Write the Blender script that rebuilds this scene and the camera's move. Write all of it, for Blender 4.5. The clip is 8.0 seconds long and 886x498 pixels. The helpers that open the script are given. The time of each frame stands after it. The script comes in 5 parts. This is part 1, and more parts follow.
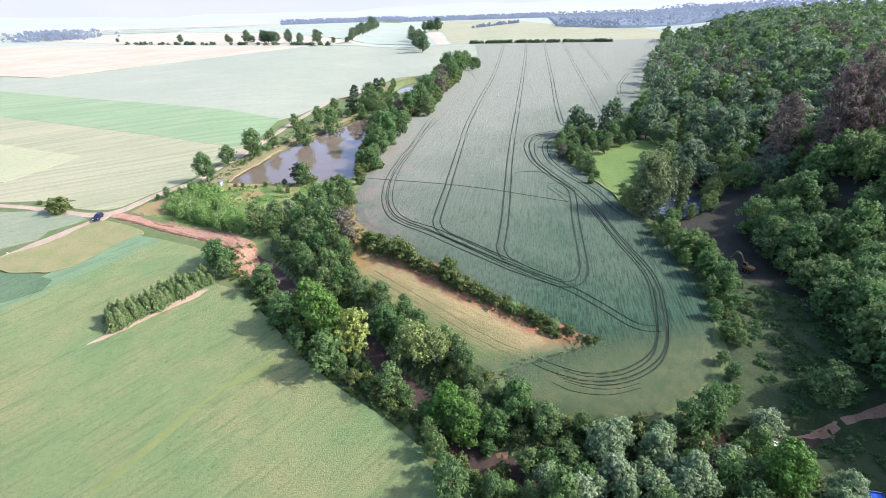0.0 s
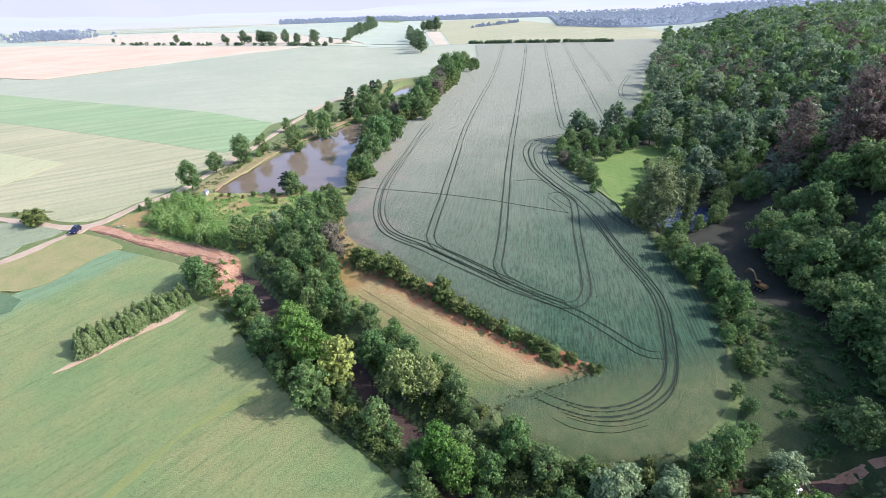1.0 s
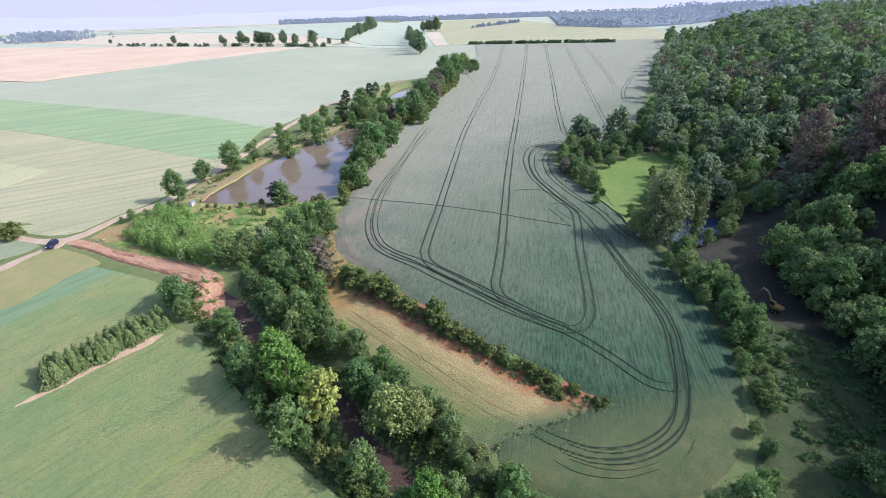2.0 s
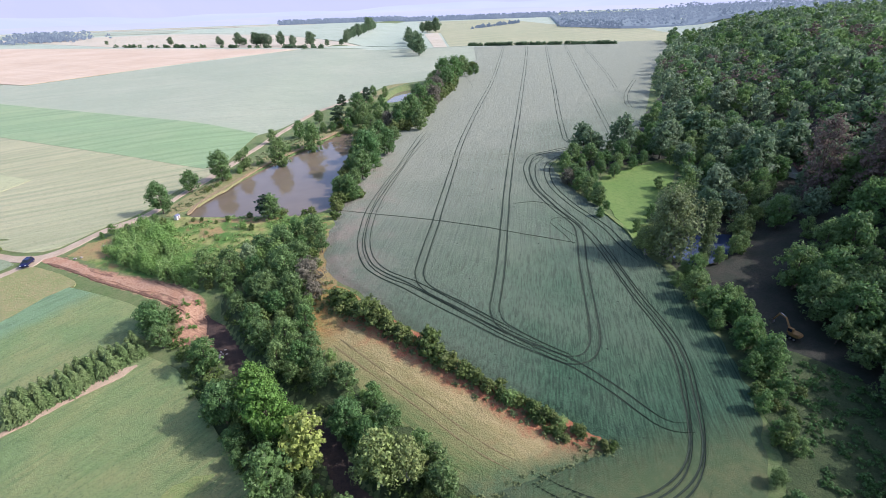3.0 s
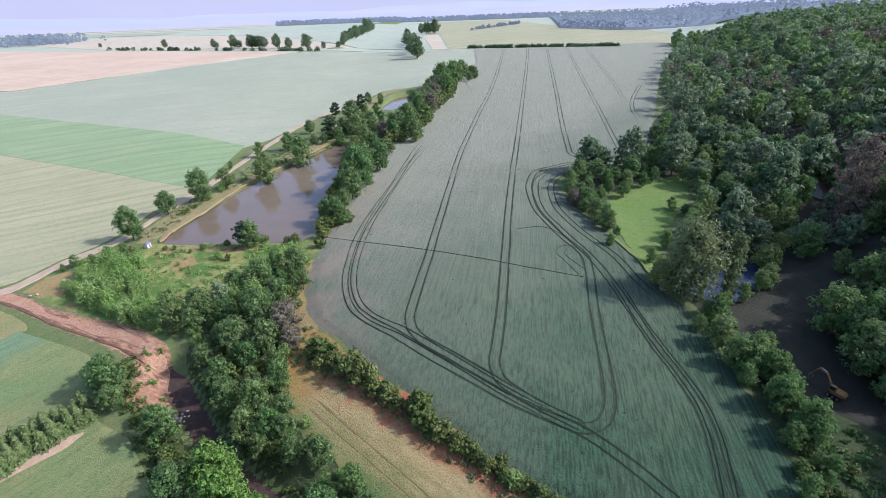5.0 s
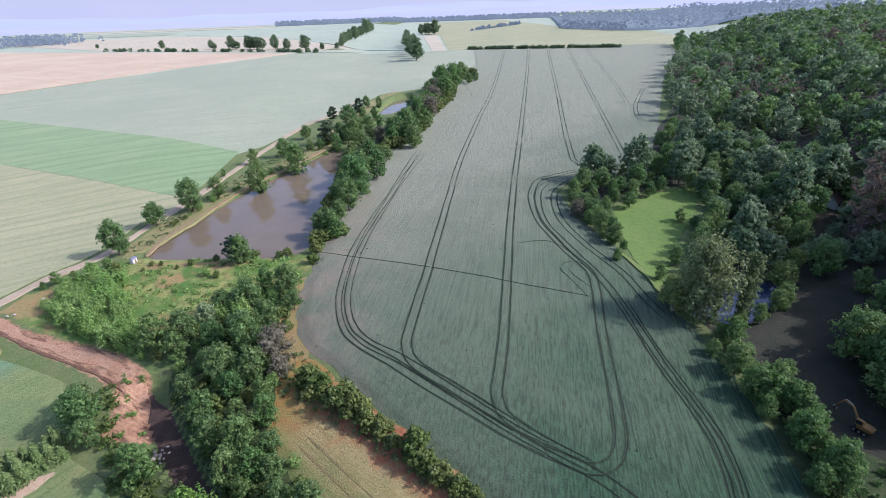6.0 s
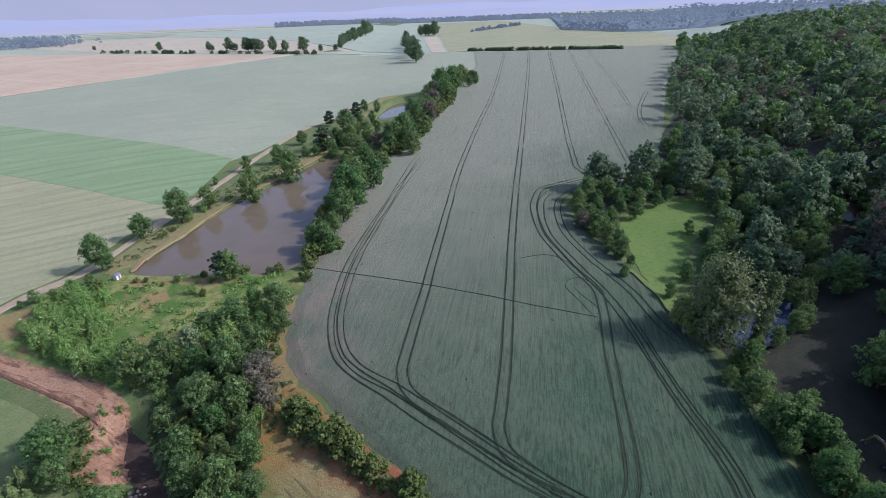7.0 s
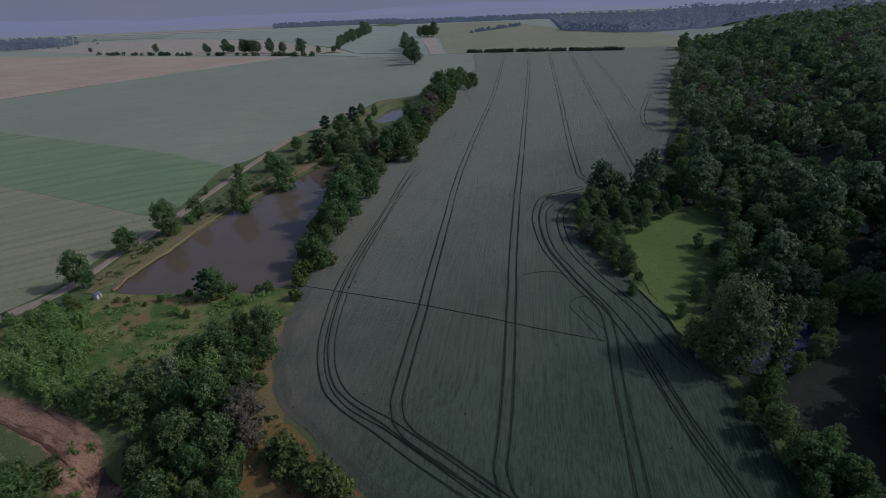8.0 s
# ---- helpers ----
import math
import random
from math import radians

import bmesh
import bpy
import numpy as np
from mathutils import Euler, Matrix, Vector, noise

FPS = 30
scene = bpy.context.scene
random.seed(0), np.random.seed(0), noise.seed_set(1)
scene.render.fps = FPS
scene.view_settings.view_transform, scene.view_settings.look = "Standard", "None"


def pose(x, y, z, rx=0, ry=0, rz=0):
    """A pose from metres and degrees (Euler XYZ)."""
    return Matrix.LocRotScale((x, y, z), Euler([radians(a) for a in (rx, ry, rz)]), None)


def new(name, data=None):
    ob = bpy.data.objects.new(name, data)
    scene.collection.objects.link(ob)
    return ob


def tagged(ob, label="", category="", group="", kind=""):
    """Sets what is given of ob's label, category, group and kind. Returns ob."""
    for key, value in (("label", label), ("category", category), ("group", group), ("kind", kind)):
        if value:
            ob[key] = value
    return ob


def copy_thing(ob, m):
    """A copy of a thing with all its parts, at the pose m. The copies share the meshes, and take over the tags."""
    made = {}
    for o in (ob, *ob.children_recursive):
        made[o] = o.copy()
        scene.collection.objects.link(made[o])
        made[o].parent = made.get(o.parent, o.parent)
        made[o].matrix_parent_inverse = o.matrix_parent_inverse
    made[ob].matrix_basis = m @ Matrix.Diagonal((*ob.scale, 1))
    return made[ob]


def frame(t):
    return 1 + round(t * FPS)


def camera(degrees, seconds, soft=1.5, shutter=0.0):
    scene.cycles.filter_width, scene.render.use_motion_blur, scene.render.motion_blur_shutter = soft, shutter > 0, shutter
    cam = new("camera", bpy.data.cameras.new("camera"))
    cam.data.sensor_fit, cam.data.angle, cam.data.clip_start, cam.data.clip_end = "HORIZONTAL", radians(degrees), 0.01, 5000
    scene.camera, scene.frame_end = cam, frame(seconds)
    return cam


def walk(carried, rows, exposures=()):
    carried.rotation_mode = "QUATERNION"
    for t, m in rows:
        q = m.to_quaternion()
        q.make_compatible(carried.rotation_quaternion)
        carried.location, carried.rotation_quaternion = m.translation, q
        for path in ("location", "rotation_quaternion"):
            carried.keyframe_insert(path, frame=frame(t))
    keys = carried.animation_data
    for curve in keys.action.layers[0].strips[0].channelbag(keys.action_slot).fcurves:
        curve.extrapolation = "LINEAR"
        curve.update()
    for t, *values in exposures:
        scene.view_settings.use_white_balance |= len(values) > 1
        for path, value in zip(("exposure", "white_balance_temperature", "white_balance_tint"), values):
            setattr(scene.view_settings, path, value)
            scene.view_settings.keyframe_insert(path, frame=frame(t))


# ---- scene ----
cam = camera(84.0, 8.0, soft=0.85)
ROWS = [
    # seconds, x, y, z, yaw, pitch, lean
    (0.0, 0.00, 0.00, 63.00, -0.199, -26.407, -1.933),
    (0.5, 0.92, 4.00, 63.30, -0.159, -26.454, -1.974),
    (1.0, 1.74, 8.35, 63.59, -0.164, -26.492, -2.010),
    (1.5, 2.63, 12.39, 63.80, -0.063, -26.522, -2.079),
    (3.0, 4.57, 24.92, 65.31, -0.039, -26.525, -2.108),
    (3.5, 5.13, 28.85, 65.95, -0.015, -26.562, -2.140),
    (4.0, 5.64, 32.84, 66.65, -0.000, -26.600, -2.200),
    (4.5, 6.05, 36.44, 66.90, 0.014, -26.551, -2.220),
    (6.0, 6.76, 47.24, 68.24, 0.029, -26.572, -2.238),
    (6.5, 6.99, 50.67, 68.62, 0.025, -26.565, -2.247),
    (7.0, 7.29, 54.42, 68.91, 0.055, -26.523, -2.298),
    (7.5, 7.63, 57.88, 69.22, 0.072, -26.497, -2.318),
    (8.0, 7.95, 61.84, 69.71, 0.038, -26.501, -2.396),
]
EXPOSURES = [(0.0, 1.34, 5820, 25), (1.5, 1.12, 5820, 25), (3.5, 0.92, 5740, 25), (4.5, 0.86, 5700, 25), (6.5, 0.73, 5620, 25), (7.0, 0.34, 5570, 25), (7.5, -0.34, 5570, 25), (8.0, -1.17, 5520, 25)]
walk(cam, [(t, pose(x, y, z, 0, 0, yaw) @ pose(0, 0, 0, 90 + pitch, 0, 0) @ pose(0, 0, 0, 0, 0, lean)) for t, x, y, z, yaw, pitch, lean in ROWS], EXPOSURES)

from mathutils.geometry import delaunay_2d_cdt

# ---- light ----
SUN_UP, SUN_TURN = 37.0, 93.0
world = bpy.data.worlds.new("world")
scene.world = world
world.use_nodes = True
sky = world.node_tree.nodes.new("ShaderNodeTexSky")
sky.sky_type, sky.sun_disc = "NISHITA", False
sky.sun_elevation, sky.sun_rotation = radians(SUN_UP), radians(SUN_TURN)
sky.air_density, sky.dust_density, sky.ozone_density = 1.0, 2.5, 1.5
backgr = world.node_tree.nodes["Background"]
backgr.inputs["Strength"].default_value = 0.145
world.node_tree.links.new(sky.outputs["Color"], backgr.inputs["Color"])
lamp = bpy.data.lights.new("sun", "SUN")
lamp.energy, lamp.angle, lamp.color = 2.7, radians(0.6), (1.0, 0.955, 0.885)
sun = new("sun", lamp)
sun.matrix_world = pose(0, 0, 200, 0, 0, 90 - SUN_TURN) @ pose(0, 0, 0, 0, 90 - SUN_UP, 0)


# ---- land ----
def ramp(a, b, v):
    u = np.clip((np.asarray(v, float) - a) / (b - a), 0, 1)
    return u * u * (3 - 2 * u)


def soft(v, w):
    return w * np.log1p(np.exp(np.clip(np.asarray(v, float) / w, -40, 40)))


def terrain(x, y):
    """Height of the land: a valley floor that climbs past the dam, a wooded hillside on the east."""
    x, y = np.asarray(x, float), np.asarray(y, float)
    z = -2.5 + 11.5 * ramp(40, 165, y) + 0.020 * soft(y - 230, 30) - 0.020 * soft(y - 900, 60)
    z = z - 4.0 * ramp(15, 70, x) * ramp(70, 120, y) * (1 - ramp(165, 225, y))
    z = z + 2.8 * np.exp(-((x + 2) / 26) ** 2 - ((y - 126) / 26) ** 2)
    foot = 84 + 64 * ramp(138, 205, y) + 0.42 * soft(y - 255, 25)
    z = z + (13 * ramp(0, 50, x - foot) + 12 * ramp(0, 220, x - foot)) * (1 - 0.5 * ramp(600, 1300, y)) * ramp(-250, 40, y)
    z = z + 4 * ramp(62, 130, -x) * ramp(190, 270, y)
    return z


PONDS = {
    "mill": (8.5, [(-73.4, 168.6), (-73, 180), (-67, 208), (-62, 225), (-53, 247), (-43, 272), (-36, 266), (-34, 240), (-33.5, 205), (-31.5, 185), (-31, 172), (-36, 166.3), (-52, 166.6)]),
    "upper": (9.4, [(-29, 345), (-27, 372), (-22, 392), (-13, 400), (-10, 385), (-12, 362), (-18, 347)]),
    "east": (3.4, [(66, 139), (70, 148), (78, 152), (88, 151), (87, 145), (80, 140), (71, 134.5)]),
}
CREEK = [(-49.5, 119), (-42.8, 110.5), (-37, 103.5), (-31.5, 97.5), (-25.5, 92.5), (-19, 88), (-14.5, 82.5), (-11, 76.5), (-5, 70), (1, 61), (8, 55), (24, 52), (44, 55), (62, 58)]


def smooth_line(points, step, closed=False):
    """Points every step metres along a Catmull-Rom curve through the given ones."""
    p = [np.array(q, float) for q in points]
    n, out = len(p), []
    for i in range(n if closed else n - 1):
        a, b = (p[(i - 1) % n], p[(i + 2) % n]) if closed else (p[max(i - 1, 0)], p[min(i + 2, n - 1)])
        c, d = p[i], p[(i + 1) % n]
        m = max(1, int(np.linalg.norm(d - c) / step))
        for k in range(m):
            u = k / m
            out.append(0.5 * (2 * c + (d - a) * u + (2 * a - 5 * c + 4 * d - b) * u * u + (3 * c - a - 3 * d + b) * u ** 3))
    return np.array(out if closed else out + [p[-1]])


def line_distance(x, y, line, closed=False):
    """Distance in plan from each place to a line of points."""
    best = np.full(np.shape(x), 1e9)
    ends = np.roll(line, -1, 0) if closed else line[1:]
    for a, b in zip(line, ends):
        d = b - a
        u = np.clip(((x - a[0]) * d[0] + (y - a[1]) * d[1]) / (d @ d + 1e-9), 0, 1)
        best = np.minimum(best, (x - a[0] - u * d[0]) ** 2 + (y - a[1] - u * d[1]) ** 2)
    return np.sqrt(best)


def inside(x, y, ring):
    odd = np.zeros(np.shape(x), bool)
    for a, b in zip(ring, np.roll(ring, -1, 0)):
        if a[1] != b[1]:
            odd ^= ((a[1] > y) != (b[1] > y)) & (x < (b[0] - a[0]) * (y - a[1]) / (b[1] - a[1]) + a[0])
    return odd


RINGS = {name: (level, smooth_line(ring, 3, True)) for name, (level, ring) in PONDS.items()}
CREEK_LINE = smooth_line(CREEK, 3)


def dug(x, y):
    """Height of the ground with the pond basins and the creek cut into it."""
    z = terrain(x, y)
    for level, ring in RINGS.values():
        far = line_distance(x, y, ring, True) * np.where(inside(x, y, ring), -1, 1)
        w = ramp(-2.0, 2.2, far)
        z = z * w + (level - 1.2) * (1 - w)
    return z - 2.0 * (1 - ramp(1.8, 4.8, line_distance(x, y, CREEK_LINE)))


# ---- materials ----
def material(name, build, rough=0.9, sheen=0.0):
    m = bpy.data.materials.new(name)
    m.use_nodes = True
    tree = m.node_tree
    shader = tree.nodes["Principled BSDF"]
    shader.inputs["Roughness"].default_value = rough
    shader.inputs["Specular IOR Level"].default_value = 0.25
    shader.inputs["Sheen Weight"].default_value = sheen
    shader.inputs["Sheen Roughness"].default_value = 0.5
    shader.inputs["Sheen Tint"].default_value = (0.9, 0.88, 0.7, 1) if sheen != 0.25 else (0.72, 0.85, 0.95, 1)
    build(tree, shader)
    return m


def node(tree, kind, **values):
    n = tree.nodes.new(kind)
    for key, value in values.items():
        n.inputs[key.replace("_", " ")].default_value = value
    return n


def place(tree, scale=(1, 1, 1), turn=0.0):
    """World-sized coordinates, turned in plan and stretched."""
    at = tree.nodes.new("ShaderNodeTexCoord")
    m = node(tree, "ShaderNodeMapping", Scale=tuple(1 / s for s in scale), Rotation=(0, 0, radians(turn)))
    m.vector_type = "TEXTURE"
    tree.links.new(at.outputs["Object"], m.inputs["Vector"])
    return m.outputs["Vector"]


def noisy(tree, vector, scale, detail=4.0, rough=0.6):
    n = node(tree, "ShaderNodeTexNoise", Scale=scale, Detail=detail, Roughness=rough)
    tree.links.new(vector, n.inputs["Vector"])
    return n.outputs["Fac"]


def blend(tree, fac, a, b, low=0.35, high=0.65):
    """Colour a below low, b above high of a factor."""
    r = tree.nodes.new("ShaderNodeMapRange")
    r.inputs["From Min"].default_value, r.inputs["From Max"].default_value = low, high
    tree.links.new(fac, r.inputs["Value"])
    mix = tree.nodes.new("ShaderNodeMix")
    mix.data_type = "RGBA"
    tree.links.new(r.outputs["Result"], mix.inputs["Factor"])
    for socket, value in ((mix.inputs["A"], a), (mix.inputs["B"], b)):
        sockets = [s for s in mix.inputs if s.name == socket.name and s.type == "RGBA"]
        if isinstance(value, tuple):
            sockets[0].default_value = (*value, 1)
        else:
            tree.links.new(value, sockets[0])
    return [s for s in mix.outputs if s.type == "RGBA"][0]


def along(tree, here, way, sway, scale):
    """Distance in metres along a way in plan, swayed by noise."""
    dot = tree.nodes.new("ShaderNodeVectorMath")
    dot.operation = "DOT_PRODUCT"
    dot.inputs[1].default_value = (*way, 0)
    tree.links.new(here, dot.inputs[0])
    add = node(tree, "ShaderNodeMath")
    add.operation = "MULTIPLY_ADD"
    add.inputs[1].default_value = sway
    tree.links.new(noisy(tree, here, scale, 5.0, 0.7), add.inputs[0])
    tree.links.new(dot.outputs["Value"], add.inputs[2])
    return add.outputs[0]


def bump(tree, shader, height, strength, distance):
    b = node(tree, "ShaderNodeBump", Strength=strength, Distance=distance)
    tree.links.new(height, b.inputs["Height"])
    tree.links.new(b.outputs["Normal"], shader.inputs["Normal"])


def crop(name, main, pale, dark, turn, rows=1.6, patch=0.02, track=None, fine=0.9, relief=0.5, sheen=0.1, ripe=None, streak=(0.5, 0.78), speck=(0.52, 0.8), beside=None):
    """A standing crop seen from above: broad patches, drill rows along one way, and fine tufts."""

    def build(tree, shader):
        here = place(tree)
        lined = place(tree, (1.0, 0.018, 1.0), turn)
        c = blend(tree, noisy(tree, here, patch, 3.0), main, pale, 0.4, 0.68)
        c = blend(tree, noisy(tree, lined, rows, 3.0), c, dark, *streak)
        c = blend(tree, noisy(tree, here, fine, 6.0, 0.8), c, tuple(0.45 * v for v in dark), *speck)
        c = blend(tree, noisy(tree, lined, rows * 4, 2.0, 0.7), c, tuple(1.5 * v for v in main), 0.55, 0.85)
        if ripe:  # paler up the valley: drier crop, and haze put into the colour
            gold = blend(tree, noisy(tree, lined, rows, 3.0), ripe, tuple(0.8 * v for v in ripe), 0.45, 0.75)
            c = blend(tree, along(tree, here, (-0.75, 0.66), 90.0, 0.03), c, gold, 78.0, 192.0)
            rosy = blend(tree, noisy(tree, here, 0.12, 4.0), c, (0.265, 0.215, 0.155), 0.38, 0.72)  # dusty near the pond side
            c = blend(tree, along(tree, here, (-1.0, -0.06), 12.0, 0.06), c, rosy, 4.0, 18.0)
        if beside:  # another crop sown along one edge
            strip = blend(tree, noisy(tree, lined, rows, 3.0), beside, tuple(0.75 * v for v in beside), 0.45, 0.7)
            c = blend(tree, along(tree, here, (0.75, -0.66), 5.0, 0.2), strip, c, -140.5, -136.5)
        if track:
            c = blend(tree, noisy(tree, here, 0.9, 2.0, 0.5), c, tuple(0.5 * v for v in dark), 0.735, 0.765)
            thin = blend(tree, noisy(tree, here, 0.3, 5.0, 0.75), (0.085, 0.13, 0.048), (0.14, 0.155, 0.06), 0.42, 0.66)  # thin crop towards the creek
            c = blend(tree, along(tree, here, (-0.22, 0.975), 8.0, 0.15), thin, c, 68.5, 78.5)
            mark = tree.nodes.new("ShaderNodeAttribute")
            mark.attribute_name = "worn"
            # lanes darkened for bare soil and for shade between the stems
            c = blend(tree, mark.outputs["Fac"], c, track, 0.35, 1.1)
        tree.links.new(c, shader.inputs["Base Color"])
        bump(tree, shader, noisy(tree, here, fine * 1.6, 5.0, 0.8), relief, 0.5)

    return material(name, build, 0.9, sheen)


def earth(name, a, b, c, scale=0.25, relief=0.5):
    """Soil, dry grass or rough grass: two scales of patches with fine grain."""

    def build(tree, shader):
        here = place(tree)
        col = blend(tree, noisy(tree, here, scale, 5.0), a, b)
        col = blend(tree, noisy(tree, here, scale * 7, 6.0, 0.7), col, c, 0.48, 0.75)
        tree.links.new(col, shader.inputs["Base Color"])
        bump(tree, shader, noisy(tree, here, scale * 9, 6.0, 0.75), relief, 0.5)

    return material(name, build)


def leaves(name, a, b, shine=0.45, glow=0.25, bloom=0.0):
    """Foliage: one hue per plant, leaf by leaf lighter or darker, with light passing through."""

    def build(tree, shader):
        who = tree.nodes.new("ShaderNodeObjectInfo")
        leaf = tree.nodes.new("ShaderNodeNewGeometry")
        c = blend(tree, who.outputs["Random"], a, b, 0.0, 1.0)
        hsv = node(tree, "ShaderNodeHueSaturation")
        r = tree.nodes.new("ShaderNodeMapRange")
        r.inputs["To Min"].default_value, r.inputs["To Max"].default_value = 0.6, 1.45
        tree.links.new(leaf.outputs["Random Per Island"], r.inputs["Value"])
        tree.links.new(r.outputs["Result"], hsv.inputs["Value"])
        tree.links.new(c, hsv.inputs["Color"])
        tree.links.new(hsv.outputs["Color"], shader.inputs["Base Color"])
        thin = tree.nodes.new("ShaderNodeBsdfTranslucent")
        tree.links.new(hsv.outputs["Color"], thin.inputs["Color"])
        mix = node(tree, "ShaderNodeMixShader", Fac=glow)
        tree.links.new(shader.outputs["BSDF"], mix.inputs[1])
        tree.links.new(thin.outputs["BSDF"], mix.inputs[2])
        tree.links.new(mix.outputs["Shader"], tree.nodes["Material Output"].inputs["Surface"])

    return material(name, build, shine, bloom)


def plain(name, colour, rough=0.6, metal=0.0, spread=0.25, scale=1.5):
    def build(tree, shader):
        c = blend(tree, noisy(tree, place(tree), scale, 5.0), colour, tuple(v * (1 - spread) for v in colour), 0.4, 0.7)
        tree.links.new(c, shader.inputs["Base Color"])
        shader.inputs["Metallic"].default_value = metal

    return material(name, build, rough)


def pond_water(name, murk):
    def build(tree, shader):
        c = blend(tree, noisy(tree, place(tree), 0.04, 3.0), murk, tuple(0.8 * v for v in murk))
        tree.links.new(c, shader.inputs["Base Color"])
        shader.inputs["IOR"].default_value = 1.33
        shader.inputs["Specular IOR Level"].default_value = 0.5
        bump(tree, shader, noisy(tree, place(tree), 1.2, 3.0), 0.05, 0.05)

    return material(name, build, 0.03)


# the ripe tone of the wheat holds drier crop and painted haze
WHEAT = crop("green wheat", (0.052, 0.124, 0.060), (0.084, 0.14, 0.068), (0.016, 0.048, 0.021), -10, rows=3.2, track=(0.018, 0.032, 0.018), fine=3.0, relief=1.0, sheen=0.04, ripe=(0.24, 0.256, 0.172), streak=(0.43, 0.62), speck=(0.48, 0.7))
BARLEY = crop("young barley", (0.18, 0.265, 0.085), (0.30, 0.29, 0.105), (0.115, 0.195, 0.055), -41, rows=1.2, patch=0.05, fine=2.6, relief=1.0, speck=(0.5, 0.72), beside=(0.165, 0.275, 0.125))
STRIPWEED = earth("dry yellow weeds", (0.255, 0.245, 0.10), (0.195, 0.225, 0.075), (0.33, 0.235, 0.12), 0.22, 0.8)
CLAYBANK = earth("dry grass on clay", (0.24, 0.21, 0.085), (0.165, 0.19, 0.06), (0.34, 0.255, 0.15), 0.3, 0.8)
RANK = earth("rank grass", (0.20, 0.24, 0.072), (0.165, 0.225, 0.065), (0.27, 0.235, 0.095), 0.3, 0.8)
OATS = crop("yellowing oats", (0.30, 0.315, 0.155), (0.335, 0.335, 0.17), (0.255, 0.28, 0.13), -30, rows=0.8)
PALE = crop("pale rye", (0.27, 0.275, 0.14), (0.325, 0.305, 0.165), (0.215, 0.235, 0.115), -60, rows=0.3, streak=(0.44, 0.62))
LUSH = crop("lush oats", (0.175, 0.265, 0.115), (0.215, 0.285, 0.13), (0.14, 0.22, 0.095), -60, rows=0.25, streak=(0.44, 0.64))
GREENWHEAT = crop("green-grey wheat", (0.175, 0.215, 0.115), (0.215, 0.235, 0.13), (0.14, 0.18, 0.095), -60, rows=0.8)
GREY = crop("grey-green wheat", (0.245, 0.28, 0.18), (0.285, 0.305, 0.20), (0.20, 0.235, 0.15), -60, rows=0.6)
BEET = crop("dark green beet", (0.075, 0.15, 0.06), (0.115, 0.185, 0.075), (0.04, 0.09, 0.038), -41, rows=1.4, relief=1.0)
STUBBLE = crop("ripe straw", (0.43, 0.32, 0.205), (0.49, 0.385, 0.26), (0.36, 0.265, 0.17), 60, rows=0.5)
STRAW = crop("pale straw", (0.40, 0.345, 0.235), (0.44, 0.39, 0.28), (0.33, 0.30, 0.195), 30, rows=0.4)
FARGREEN = crop("far meadow", (0.28, 0.335, 0.235), (0.34, 0.38, 0.27), (0.235, 0.285, 0.19), 20, rows=0.4)
def rough_grass(tree, shader):
    """Rough grass that gives way to litter and bare soil, dark with painted shade, where the wood stands."""
    here = place(tree)
    grass = blend(tree, noisy(tree, here, 0.25, 5.0), (0.10, 0.155, 0.045), (0.16, 0.18, 0.07))
    grass = blend(tree, noisy(tree, here, 1.75, 6.0, 0.7), grass, (0.065, 0.095, 0.028), 0.48, 0.75)
    # litter darkened beyond its own tone, for the hill's shade
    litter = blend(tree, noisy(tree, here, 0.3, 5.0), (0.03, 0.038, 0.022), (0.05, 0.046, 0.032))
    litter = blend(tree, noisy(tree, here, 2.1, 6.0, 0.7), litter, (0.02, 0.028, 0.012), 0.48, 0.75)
    weeds = blend(tree, noisy(tree, here, 0.13, 5.0), (0.25, 0.265, 0.08), (0.08, 0.17, 0.03), 0.42, 0.58)
    weeds = blend(tree, noisy(tree, here, 0.7, 6.0, 0.75), weeds, (0.10, 0.10, 0.03), 0.5, 0.68)
    weeds = blend(tree, noisy(tree, here, 0.22, 4.0, 0.7), weeds, (0.25, 0.165, 0.065), 0.56, 0.68)
    dry = blend(tree, noisy(tree, here, 0.35, 5.0), (0.31, 0.205, 0.085), (0.25, 0.22, 0.08))
    dry = blend(tree, noisy(tree, here, 1.6, 6.0, 0.7), dry, (0.15, 0.11, 0.045), 0.5, 0.75)
    clay = blend(tree, noisy(tree, here, 0.3, 5.0), (0.375, 0.205, 0.11), (0.45, 0.28, 0.165))
    clay = blend(tree, noisy(tree, place(tree, (0.35, 1, 1), -28), 0.9, 6.0, 0.75), clay, (0.17, 0.09, 0.055), 0.44, 0.6)
    clay = blend(tree, noisy(tree, here, 0.5, 6.0, 0.8), clay, (0.10, 0.15, 0.04), 0.62, 0.68)
    c = grass
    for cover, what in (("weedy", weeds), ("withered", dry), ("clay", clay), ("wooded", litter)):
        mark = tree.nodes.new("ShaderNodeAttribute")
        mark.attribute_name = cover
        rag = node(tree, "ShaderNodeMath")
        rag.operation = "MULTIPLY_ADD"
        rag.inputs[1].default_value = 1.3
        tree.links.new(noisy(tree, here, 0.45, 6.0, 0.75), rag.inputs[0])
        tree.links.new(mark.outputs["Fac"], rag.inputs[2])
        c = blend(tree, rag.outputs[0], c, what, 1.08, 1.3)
    tree.links.new(c, shader.inputs["Base Color"])
    bump(tree, shader, noisy(tree, here, 2.2, 6.0, 0.75), 0.7, 0.5)


ROUGH = material("rough grass", rough_grass)


